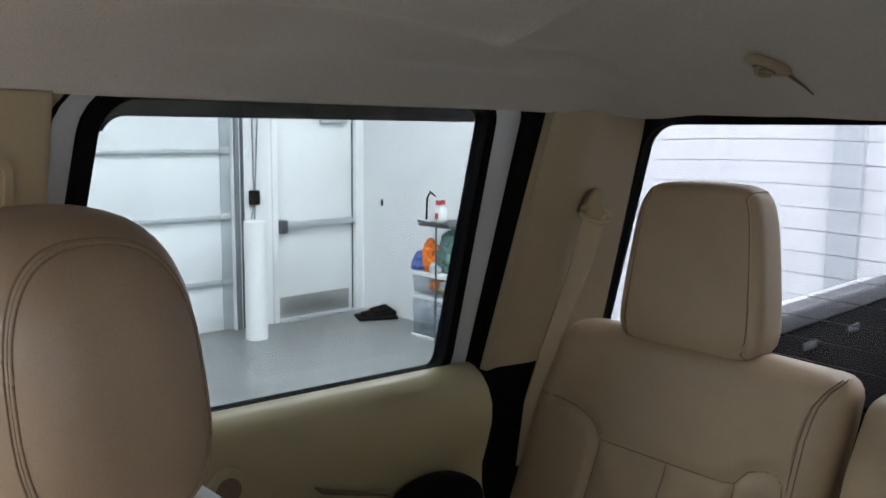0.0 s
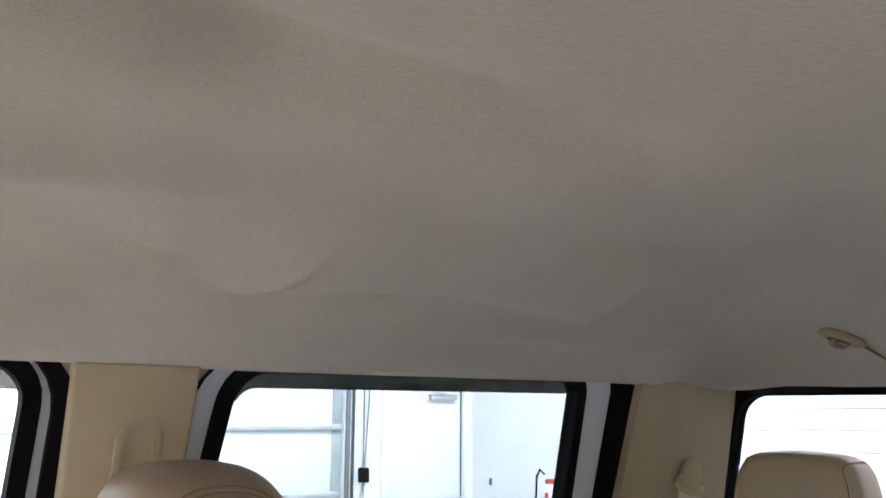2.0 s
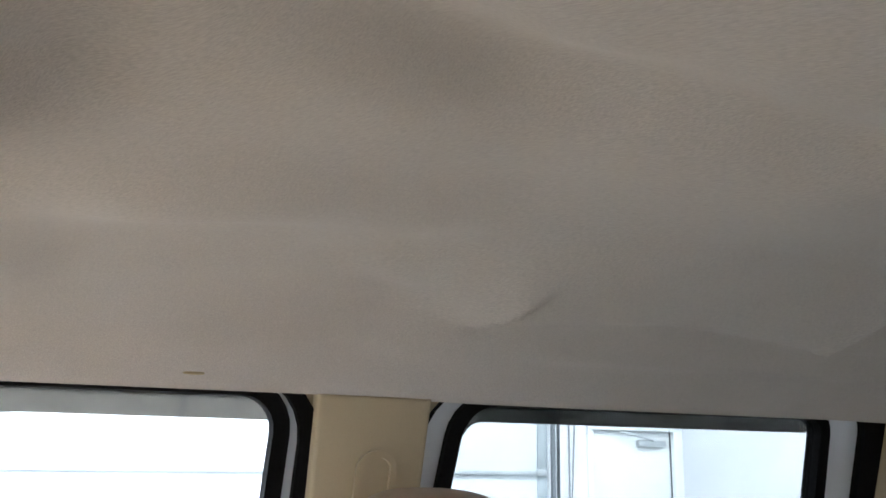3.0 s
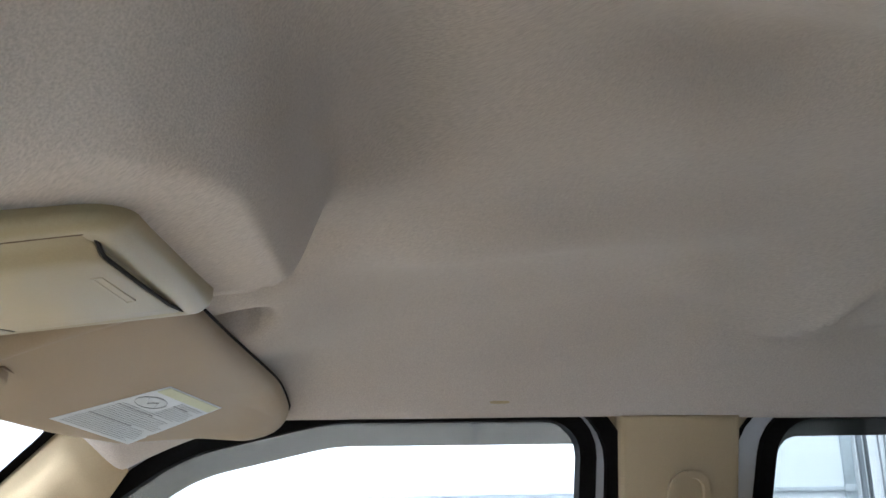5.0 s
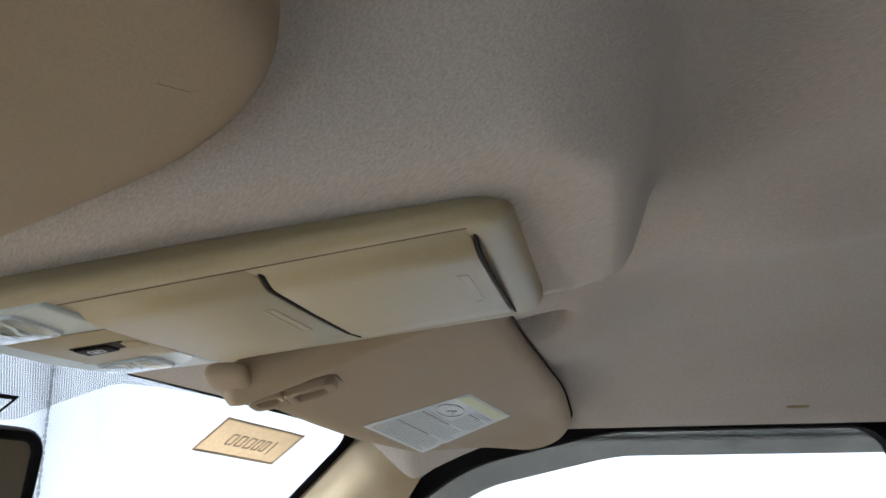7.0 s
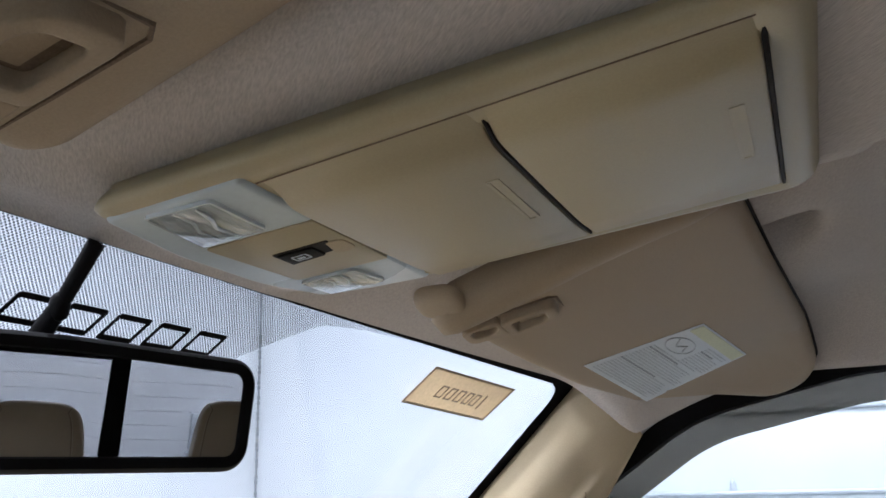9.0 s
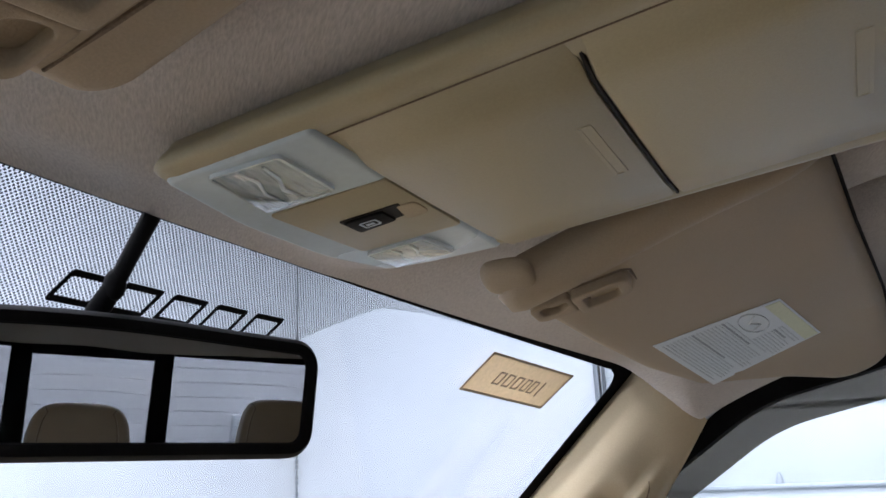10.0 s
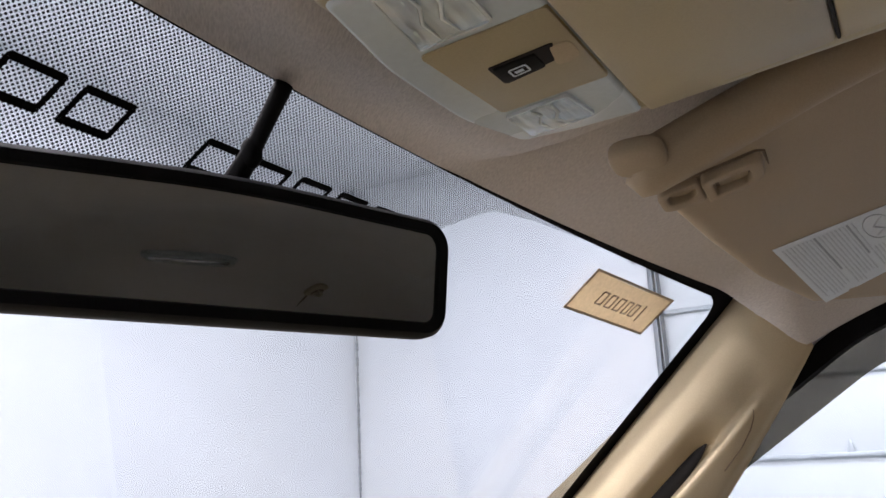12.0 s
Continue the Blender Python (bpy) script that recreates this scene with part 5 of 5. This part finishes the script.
part("stem", tube([stem_top, stem_top.lerp(knuckle, 0.5), knuckle], [0.0047, 0.0043, 0.0042], 12), BLACK_PLASTIC, mirror, "black stem")
part("knuckle", turn(pillow((0.0052, 0.0052, 0.008), 2.1, 6), Matrix.Translation(knuckle)), BLACK_PLASTIC, mirror, angle=80)
low = on_mirror(Vector((0, 0.012)), -0.036)
part("lower_stem", tube([knuckle, knuckle.lerp(low, 0.5), low], [0.0050, 0.0060, 0.0080], 12), BLACK_PLASTIC, mirror)

# printed word blocks and the stock tag on the windshield
def shield_loop(y0, y1, z0, z1, lift, slant, hole, bm=None):
    """A rounded outline block on the glass, standing for one printed sign."""
    def place(p, d):
        return on_shield(p.x + (p.y - z0) * slant, p.y, lift + d)
    lp = rloop(((y0, z0, 0.0018), (y1, z0, 0.0018), (y1, z1, 0.0018), (y0, z1, 0.0018)), 4)
    if hole:
        return ring(grown(lp, -0.0026), lp, place, 0.0, 0.0004, bm)
    return slab(lp, place, 0.0, 0.0004, bm)


word = bmesh.new()
for k in range(9):
    if k == 5:
        continue
    y1 = 0.117 - k * 0.0345
    shield_loop(y1 - 0.0265, y1, 1.9150, 1.9290, 0.0034, 0.35, True, word)
part("word_blocks", word, RUBBER, windshield, "black outlined blocks printed in the sun band")

tag_pts = [Vector(p) for p in TAG]


def on_tag(p, d):
    return on_shield(p.x, p.y, 0.004 + d)


def tag_uv(u, v):
    return tag_pts[0].lerp(tag_pts[1], u).lerp(tag_pts[3].lerp(tag_pts[2], u), v)


tag_edge = [tag_uv(0, 0), tag_uv(1, 0), tag_uv(1, 1), tag_uv(0, 1)]
tag_in = [tag_uv(0.018, 0.05), tag_uv(0.982, 0.05), tag_uv(0.982, 0.95), tag_uv(0.018, 0.95)]
tag = solo("stock_tag", ring(tag_in, tag_edge, on_tag, 0.0, 0.0008), TAG_EDGE,
           "tan paper tag with marker writing stuck on the windshield", "tag")
part("tag_face", sheet(8, 4, lambda u, v: on_tag(tag_uv(0.016 + 0.968 * u, 0.045 + 0.91 * v), 0.0004)), TAG_CARD, tag, "tan paper face")
for a, b in ((0.24, 0.31), (0.35, 0.42), (0.46, 0.53), (0.57, 0.63), (0.66, 0.72)):
    part("ink_bar", ring([tag_uv(a + 0.006, 0.40), tag_uv(b - 0.006, 0.40), tag_uv(b - 0.006, 0.66), tag_uv(a + 0.006, 0.66)],
                         [tag_uv(a, 0.37), tag_uv(b, 0.37), tag_uv(b, 0.69), tag_uv(a, 0.69)], on_tag, 0.0006, 0.0012), INK, tag, "brown marker bar")
part("ink_bar", slab([tag_uv(0.775, 0.34), tag_uv(0.783, 0.34), tag_uv(0.793, 0.74), tag_uv(0.785, 0.74)], on_tag, 0.0006, 0.0012), INK, tag, "brown marker bar")


# hood in front of the windshield: out of view, added to bounce light inside ----------
hood = sheet(16, 16, lambda u, v: (-1.34 - 1.15 * u, (2 * v - 1) * (0.84 - 0.05 * u), 1.335 - 0.06 * u - 0.10 * u ** 4 - 0.05 * abs(2 * v - 1) ** 4), 0.004)
solo("hood", hood, BODY_WHITE, "unseen white hood added to bounce light through the windshield", "hood", kind="structure", angle=60)

# truck bed behind the cab -----------------------------------------------------------
bed = thing("truck_bed", (2.7, 0, 0.75), "open truck bed with black liner and pale rails", "truck bed")
part("bed_floor", box(1.66, 3.75, -0.86, 0.86, 0.75, 0.79), BED_LINER, bed, "black ribbed floor")
for sg in (1, -1):
    part("side_liner", box(1.66, 3.75, sg * 0.85, sg * 0.90, 0.78, 1.236, 0.008), BED_LINER, bed, "black liner side")
    part("rail", box(1.64, 3.78, sg * 0.845, sg * 0.93, 1.234, 1.305, 0.014, 3), DARK_GREY, bed, "grey rail cap")
    part("outer_side", box(1.64, 3.78, sg * 0.93, sg * 0.99, 0.62, 1.29, 0.01), BODY_WHITE, bed, "white outer side")
    for tx in (2.83, 3.22):
        part("tie_down", box(tx, tx + 0.11, sg * 0.842, sg * 0.852, 1.150, 1.18, 0.004), DARK_GREY, bed, "pale tie-down plate")
part("front_panel", box(1.64, 1.68, -0.9, 0.9, 0.75, 1.235, 0.008), BED_LINER, bed)
part("tailgate", box(3.75, 3.80, -0.86, 0.86, 0.70, 1.27, 0.01), BODY_WHITE, bed, "white tailgate")

# garage ---------------------------------------------------------------------------
GY, GX0, GX1, GTOP = 6.60, -5.3, 5.42, 4.6
solo("floor", box(GX0 - 0.2, GX1 + 0.2, -6.8, GY + 0.3, -0.15, 0.0), CONCRETE, "grey painted concrete garage floor", "floor", kind="structure")
solo("ceiling", box(GX0 - 0.2, GX1 + 0.2, -6.8, GY + 0.3, GTOP, GTOP + 0.15), WALL_WHITE, "white garage ceiling", "ceiling", kind="structure")
solo("wall_west", box(GX0 - 0.2, GX0, -6.8, GY + 0.3, 0, GTOP), WALL_WHITE, "plain white garage wall", "wall", kind="structure")
wall_east = solo("wall_east", box(GX1, GX1 + 0.2, -6.8, GY + 0.3, 0, GTOP), WALL_WHITE, "plain white garage wall", "wall", kind="structure")
# Out of view; white to throw light in at the driver's windows.
solo("wall_south_unseen", box(GX0, GX1, -6.8, -6.6, 0, GTOP), WALL_WHITE, "plain white garage wall", "wall", kind="structure")

# wall with the sectional door and the exit door: openings go through it
DX0, DX1, DTOP = -2.20, 3.90, 3.66
MX0, MX1, MTOP = 4.36, 5.31, 2.10
wall_north = bmesh.new()
for x0, x1, z0, z1 in ((GX0, DX0, 0, GTOP), (DX0, DX1, DTOP, GTOP), (DX1, MX0, 0, GTOP), (MX0, MX1, MTOP, GTOP), (MX1, GX1, 0, GTOP)):
    box(x0, x1, GY, GY + 0.2, z0, z1, bm=wall_north)
solo("wall_north", wall_north, WALL_WHITE, "white garage wall with two doorways", "wall", kind="structure", angle=20)

sectional = thing("overhead_door", ((DX0 + DX1) / 2, GY + 0.1, 0), "closed white sectional overhead garage door with steel rails", "garage door", kind="structure")
for k in range(6):
    z, top = (0.468 + 0.607 * (k - 1) if k else 0.005), 0.466 + 0.607 * k
    part("section", box(DX0 - 0.04, DX1 - 0.10, GY + 0.06, GY + 0.11, z, top, 0.004), SECTION_WHITE, sectional)
    part("end_stile", box(DX1 - 0.10, DX1 + 0.02, GY + 0.05, GY + 0.108, z, top, 0.003), STILE_GREY, sectional, "grey steel end stile")
    if k:
        part("strut", box(DX0, DX1 - 0.02, GY + 0.01, GY + 0.06, z - 0.016, z + 0.018, 0.004), GALVANISED, sectional, "galvanised strut rail")
        part("hinge", box(DX1 - 0.13, DX1 - 0.03, GY + 0.0, GY + 0.03, z - 0.022, z + 0.035, 0.006), GALVANISED, sectional, "steel hinge and roller")
        for hx in (-0.9, 0.3, 1.5):
            prong = turn(pillow((0.035, 0.012, 0.055), 2.4, 6, lambda p: Vector((p.x * (1 - 0.6 * (p.z + 0.05) / 0.1), p.y, p.z))), Matrix.Translation((hx, GY + 0.04, z + 0.05)))
            part("hinge", prong, GALVANISED, sectional, "steel hinge")
for tx in (DX0 - 0.02, DX1 + 0.03):
    part("track", box(tx - 0.02, tx + 0.02, GY - 0.03, GY + 0.05, 0.0, 3.6, 0.003), TRACK_GREY, sectional, "grey steel track")
    part("track_angle", box(tx + 0.045, tx + 0.075, GY - 0.012, GY - 0.001, 0.0, 3.6), DARK_STEEL, sectional)

cord_box = thing("cord_switch", (4.10, GY - 0.05, 1.20), "grey hanging cords with a small black switch box", "switch", kind="")
part("cord", tube([(4.08, GY - 0.04, 3.6), (4.085, GY - 0.04, 2.4), (4.09, GY - 0.04, 1.3)], 0.008, 6), CORD, cord_box)
part("cord", tube([(4.19, GY - 0.03, 3.6), (4.16, GY - 0.03, 2.2), (4.11, GY - 0.03, 1.3), (4.10, GY - 0.03, 1.02)], 0.007, 6), CORD, cord_box)
part("cord", tube([(4.09, GY - 0.05, 1.2), (4.06, GY - 0.05, 1.08), (4.03, GY - 0.05, 0.9)], 0.006, 6), CORD, cord_box)
part("switch_box", box(4.055, 4.135, GY - 0.085, GY - 0.002, 1.18, 1.315, 0.008), BLACK_PLASTIC, cord_box, "black switch box")

bx, by = 3.88, 6.20
bollard = thing("bollard", (bx, by, 0), "white steel guard post beside the garage door", "bollard")
part("post", cyl((bx, by, 0), (bx, by, 1.06), 0.10, seg=32), DOOR_WHITE, bollard)
part("cap", turn(pillow((0.10, 0.10, 0.02), 2.2, 6), Matrix.Translation((bx, by, 1.06))), DOOR_WHITE, bollard, angle=80)

exit_door = thing("door_1", ((MX0 + MX1) / 2, GY + 0.05, 0), "closed white steel exit door with push bar and kick plate", "door", kind="structure")
part("leaf", box(MX0 + 0.01, MX1 - 0.01, GY + 0.045, GY + 0.09, 0.012, MTOP - 0.01, 0.003), DOOR_WHITE, exit_door)
for a, b, c, d in ((MX0 - 0.055, MX0 + 0.006, 0, MTOP + 0.05), (MX1 - 0.006, MX1 + 0.05, 0, MTOP + 0.05)):
    part("jamb", box(a, b, GY - 0.022, GY + 0.11, c, d, 0.004), DOOR_WHITE, exit_door)
part("head_jamb", box(MX0 - 0.055, MX1 + 0.05, GY - 0.024, GY + 0.11, MTOP - 0.006, MTOP + 0.052, 0.004), DOOR_WHITE, exit_door)
part("jamb_gap", box(MX1 - 0.014, MX1 - 0.006, GY + 0.03, GY + 0.05, 0.01, MTOP - 0.006), DARK_STEEL, exit_door, "dark gap along the hinge side")
part("drip_cap", box(MX0 - 0.07, MX1 + 0.07, GY - 0.05, GY + 0.01, MTOP + 0.052, MTOP + 0.07, 0.004), DOOR_WHITE, exit_door)
part("kick_plate", box(MX0 + 0.03, MX1 - 0.06, GY + 0.040, GY + 0.046, 0.025, 0.235, 0.001), STEEL, exit_door, "brushed steel kick plate")
part("threshold", box(MX0, MX1, GY - 0.05, GY + 0.10, 0.0, 0.014, 0.003), GALVANISED, exit_door, "pale metal threshold")
bar = part("push_bar", box(MX0 + 0.06, MX1 - 0.02, GY - 0.04, GY + 0.01, 0.93, 0.99, 0.008), GALVANISED, exit_door, "steel push bar")
part("bar_head", box(MX0 + 0.01, MX0 + 0.10, GY - 0.05, GY + 0.045, 0.88, 1.01, 0.012), DARK_STEEL, bar, "dark latch case")
closer = part("door_closer", box(MX1 - 0.42, MX1 - 0.10, GY - 0.02, GY + 0.045, MTOP - 0.15, MTOP - 0.09, 0.012), GALVANISED, exit_door, "grey door closer")
part("closer_arm", tube([(MX1 - 0.26, GY - 0.03, MTOP - 0.09), (MX1 - 0.50, GY - 0.08, MTOP - 0.05), (MX1 - 0.62, GY, MTOP - 0.02)], 0.012, 8), GALVANISED, closer)

solo("wall_hook", turn(pillow((0.015, 0.012, 0.035), 2.5, 6), Matrix.Translation((GX1 - 0.014, 6.28, 1.15))), DARK_STEEL, "small dark wall stop beside the exit door", "wall stop")
mat = box(-0.20, 0.20, -0.13, 0.13, 0.0, 0.030, 0.010)
join(mat, turn(box(-0.15, 0.17, -0.11, 0.10, 0.0, 0.035, 0.012), pose(0.02, 0.02, 0.030, 4, -6, 8)))
join(mat, turn(box(-0.09, 0.10, -0.08, 0.07, 0.0, 0.030, 0.012), pose(0.05, 0.04, 0.066, 8, -9, 14)))
solo("floor_mat", turn(mat, pose(5.22, 6.14, 0.0, 0, 0, -25)), CARPET, "black folded mat lying on the garage floor", "mat")

# storage drawers with cloths, and a small rack beside them
sx, sy = 5.19, 5.13
drawers = thing("storage_drawers", (sx, sy, 0), "clear plastic storage drawers filled with cloths", "storage drawers")


def bin_shell(z0, z1):
    """An open tapered tub with thin walls."""
    def at(p, d):
        k = 1 - 0.06 * (z1 - d) / (z1 - z0)
        return Vector((sx + p.x * k, sy + p.y * k, d))
    lp = rloop(((-0.19, -0.24, 0.05), (0.19, -0.24, 0.05), (0.19, 0.24, 0.05), (-0.19, 0.24, 0.05)), 5)
    bm = ring(grown(lp, -0.004), lp, at, z0, z1)
    return slab(grown(lp, -0.002), at, z0, z0 + 0.004, bm), lp, at


for z0, z1 in ((0.03, 0.375), (0.42, 0.585)):
    tub, lp, at = bin_shell(z0, z1)
    d = part("drawer", tub, BIN_GLASS, drawers, "clear plastic drawer")
    d.visible_shadow = False
    part("rim", ring(grown(lp, -0.006), grown(lp, 0.012), at, z1, z1 + 0.028), DOOR_WHITE, d, "white rim")
part("foot_frame", box(sx - 0.19, sx + 0.19, sy - 0.24, sy + 0.24, 0.0, 0.028, 0.008), DOOR_WHITE, drawers)
part("lid", box(sx - 0.195, sx + 0.195, sy - 0.245, sy + 0.245, 0.612, 0.622, 0.004), DOOR_WHITE, drawers)


def crumple(at, size, seed, rough=0.30):
    """A heap of folded cloth."""
    bm = pillow(size, 2.3, 18)
    for v in bm.verts:
        q = v.co * 16 + Vector((seed, seed * 2, 0))
        n1 = noise.noise(q)
        fold_n = 1 - abs(noise.noise(q * 1.9 + Vector((3, 1, seed)))) * 2
        v.co *= 1 + rough * (n1 + 0.55 * fold_n - 0.2)
    return turn(bm, Matrix.Translation(at))


rnd = random.Random(31)
for k in range(12):
    top = k >= 7
    mat_c = (CLOTH_WHITE, CLOTH_BLUE_PALE, CLOTH_WHITE, CLOTH_BLUE_PALE, CLOTH_WHITE, CLOTH_WHITE, CLOTH_WHITE, CLOTH_YELLOW, CLOTH_ORANGE, CLOTH_WHITE, CLOTH_YELLOW, CLOTH_GREEN_PALE)[k]
    cy = sy + (-0.16 + 0.32 * rnd.random())
    cx = sx - 0.10 + 0.03 * rnd.random() + (0.12 if k % 4 == 3 else 0)
    cz = 0.49 + 0.03 * rnd.random() if top else (0.12 if k in (1, 3) else 0.24 + 0.06 * rnd.random())
    part("cloth", crumple((cx, cy, cz), (0.075, 0.075, 0.055 if top else 0.075), rnd.uniform(0, 50)), mat_c, drawers)


def cloth(mat_c, at, size, label, seed):
    solo("cloth_pile", crumple(at, size, seed, 0.42), mat_c, label, "cloth", angle=80)


cloth(CLOTH_BLUE, (sx - 0.09, sy + 0.15, 0.70), (0.10, 0.11, 0.085), "crumpled blue cloth lying on the drawers", 1.3)
cloth(CLOTH_ORANGE, (sx - 0.13, sy + 0.02, 0.765), (0.065, 0.085, 0.125), "crumpled orange cloth lying on the drawers", 5.1)
cloth(CLOTH_GREEN, (sx - 0.06, sy - 0.16, 0.79), (0.10, 0.10, 0.19), "crumpled green cloth lying on the drawers", 9.7)
cloth(CLOTH_WHITE, (sx - 0.15, sy - 0.05, 0.665), (0.05, 0.05, 0.05), "crumpled white rag lying on the drawers", 14.2)
rack = thing("wall_rack", (5.2, 5.02, 0.0), "thin black steel rack standing beside the drawers", "rack")
part("tray", box(4.96, 5.40, 4.82, 5.22, 1.045, 1.070, 0.004), DARK_STEEL, rack, "dark tray")
part("tray_lip", tube([(4.955, 4.82, 1.075), (4.955, 5.225, 1.085), (5.0, 5.235, 1.08)], 0.009, 8), DARK_STEEL, rack)
for px, py in ((4.965, 4.99), (5.39, 5.21), (5.39, 4.83)):
    part("leg", cyl((px, py, 0), (px, py, 1.05), 0.009, seg=8), DARK_STEEL, rack)
bottle = thing("spray_bottle", (5.08, 5.06, 1.07), "white spray bottle with red trigger on the rack", "bottle")
part("body", turn(pillow((0.045, 0.060, 0.075), 4, 8), Matrix.Translation((5.08, 5.06, 1.145))), DOOR_WHITE, bottle)
part("label_patch", turn(pillow((0.006, 0.022, 0.03), 3, 6), Matrix.Translation((5.034, 5.06, 1.135))), RED_PLASTIC, bottle, "red label patch")
part("trigger", box(5.03, 5.12, 5.035, 5.075, 1.235, 1.275, 0.008), RED_PLASTIC, bottle, "red trigger head")
part("hose", tube([(5.05, 5.10, 1.31), (5.03, 5.14, 1.35), (5.02, 5.17, 1.29), (5.02, 5.18, 1.10)], 0.010, 8), BLACK_PLASTIC, bottle)

# details on the other walls
solo("wall_post", box(GX1 - 0.06, GX1, 1.62, 1.80, 0, GTOP, 0.004), GREY_LIGHT, "pale grey steel post on the garage wall", "post", kind="structure")
panel = thing("wall_box", (GX1, 1.08, 1.25), "pale grey electrical box on the garage wall", "electrical box")
part("box", box(GX1 - 0.10, GX1, 0.86, 1.26, 1.30, 1.56, 0.008), GREY_LIGHT, panel)
part("lid", box(GX1 - 0.112, GX1 - 0.10, 0.88, 1.24, 1.32, 1.54, 0.004), GREY_LIGHT, panel)
part("ledge", box(GX1 - 0.14, GX1, 0.84, 1.30, 1.265, 1.285, 0.003), GREY_LIGHT, panel)
OUT_Y0, OUT_Z = 2.31, 0.97
for oy in (OUT_Y0, OUT_Y0 - 0.115):
    outlet = thing("wall_outlet", (GX1, oy, OUT_Z), "small white outlet box on the garage wall", "outlet", "outlets on the wall")
    part("box", box(GX1 - 0.05, GX1, oy - 0.045, oy + 0.045, OUT_Z - 0.06, OUT_Z + 0.06, 0.006), GREY_LIGHT, outlet)
    for dz in (-0.025, 0.025):
        part("socket", box(GX1 - 0.053, GX1 - 0.049, oy - 0.014, oy + 0.014, OUT_Z + dz - 0.012, OUT_Z + dz + 0.012, 0.001), GREY_PLASTIC, outlet, "grey socket")
chain = thing("pull_chain", (GX0 + 0.06, GY - 0.07, 0.2), "thin dark pull chain hanging in the garage corner", "chain")
cb = bmesh.new()
for k in range(60):
    zc = 0.3 + 0.05 * k
    cyl((GX0 + 0.07, GY - 0.07, zc), (GX0 + 0.07, GY - 0.07, zc + 0.036), 0.016 if k % 3 else 0.010, seg=6, bm=cb)
part("chain_links", cb, CORD, chain)
part("chain_cord", cyl((GX0 + 0.07, GY - 0.07, 0.25), (GX0 + 0.07, GY - 0.07, GTOP), 0.006, seg=6), CORD, chain)
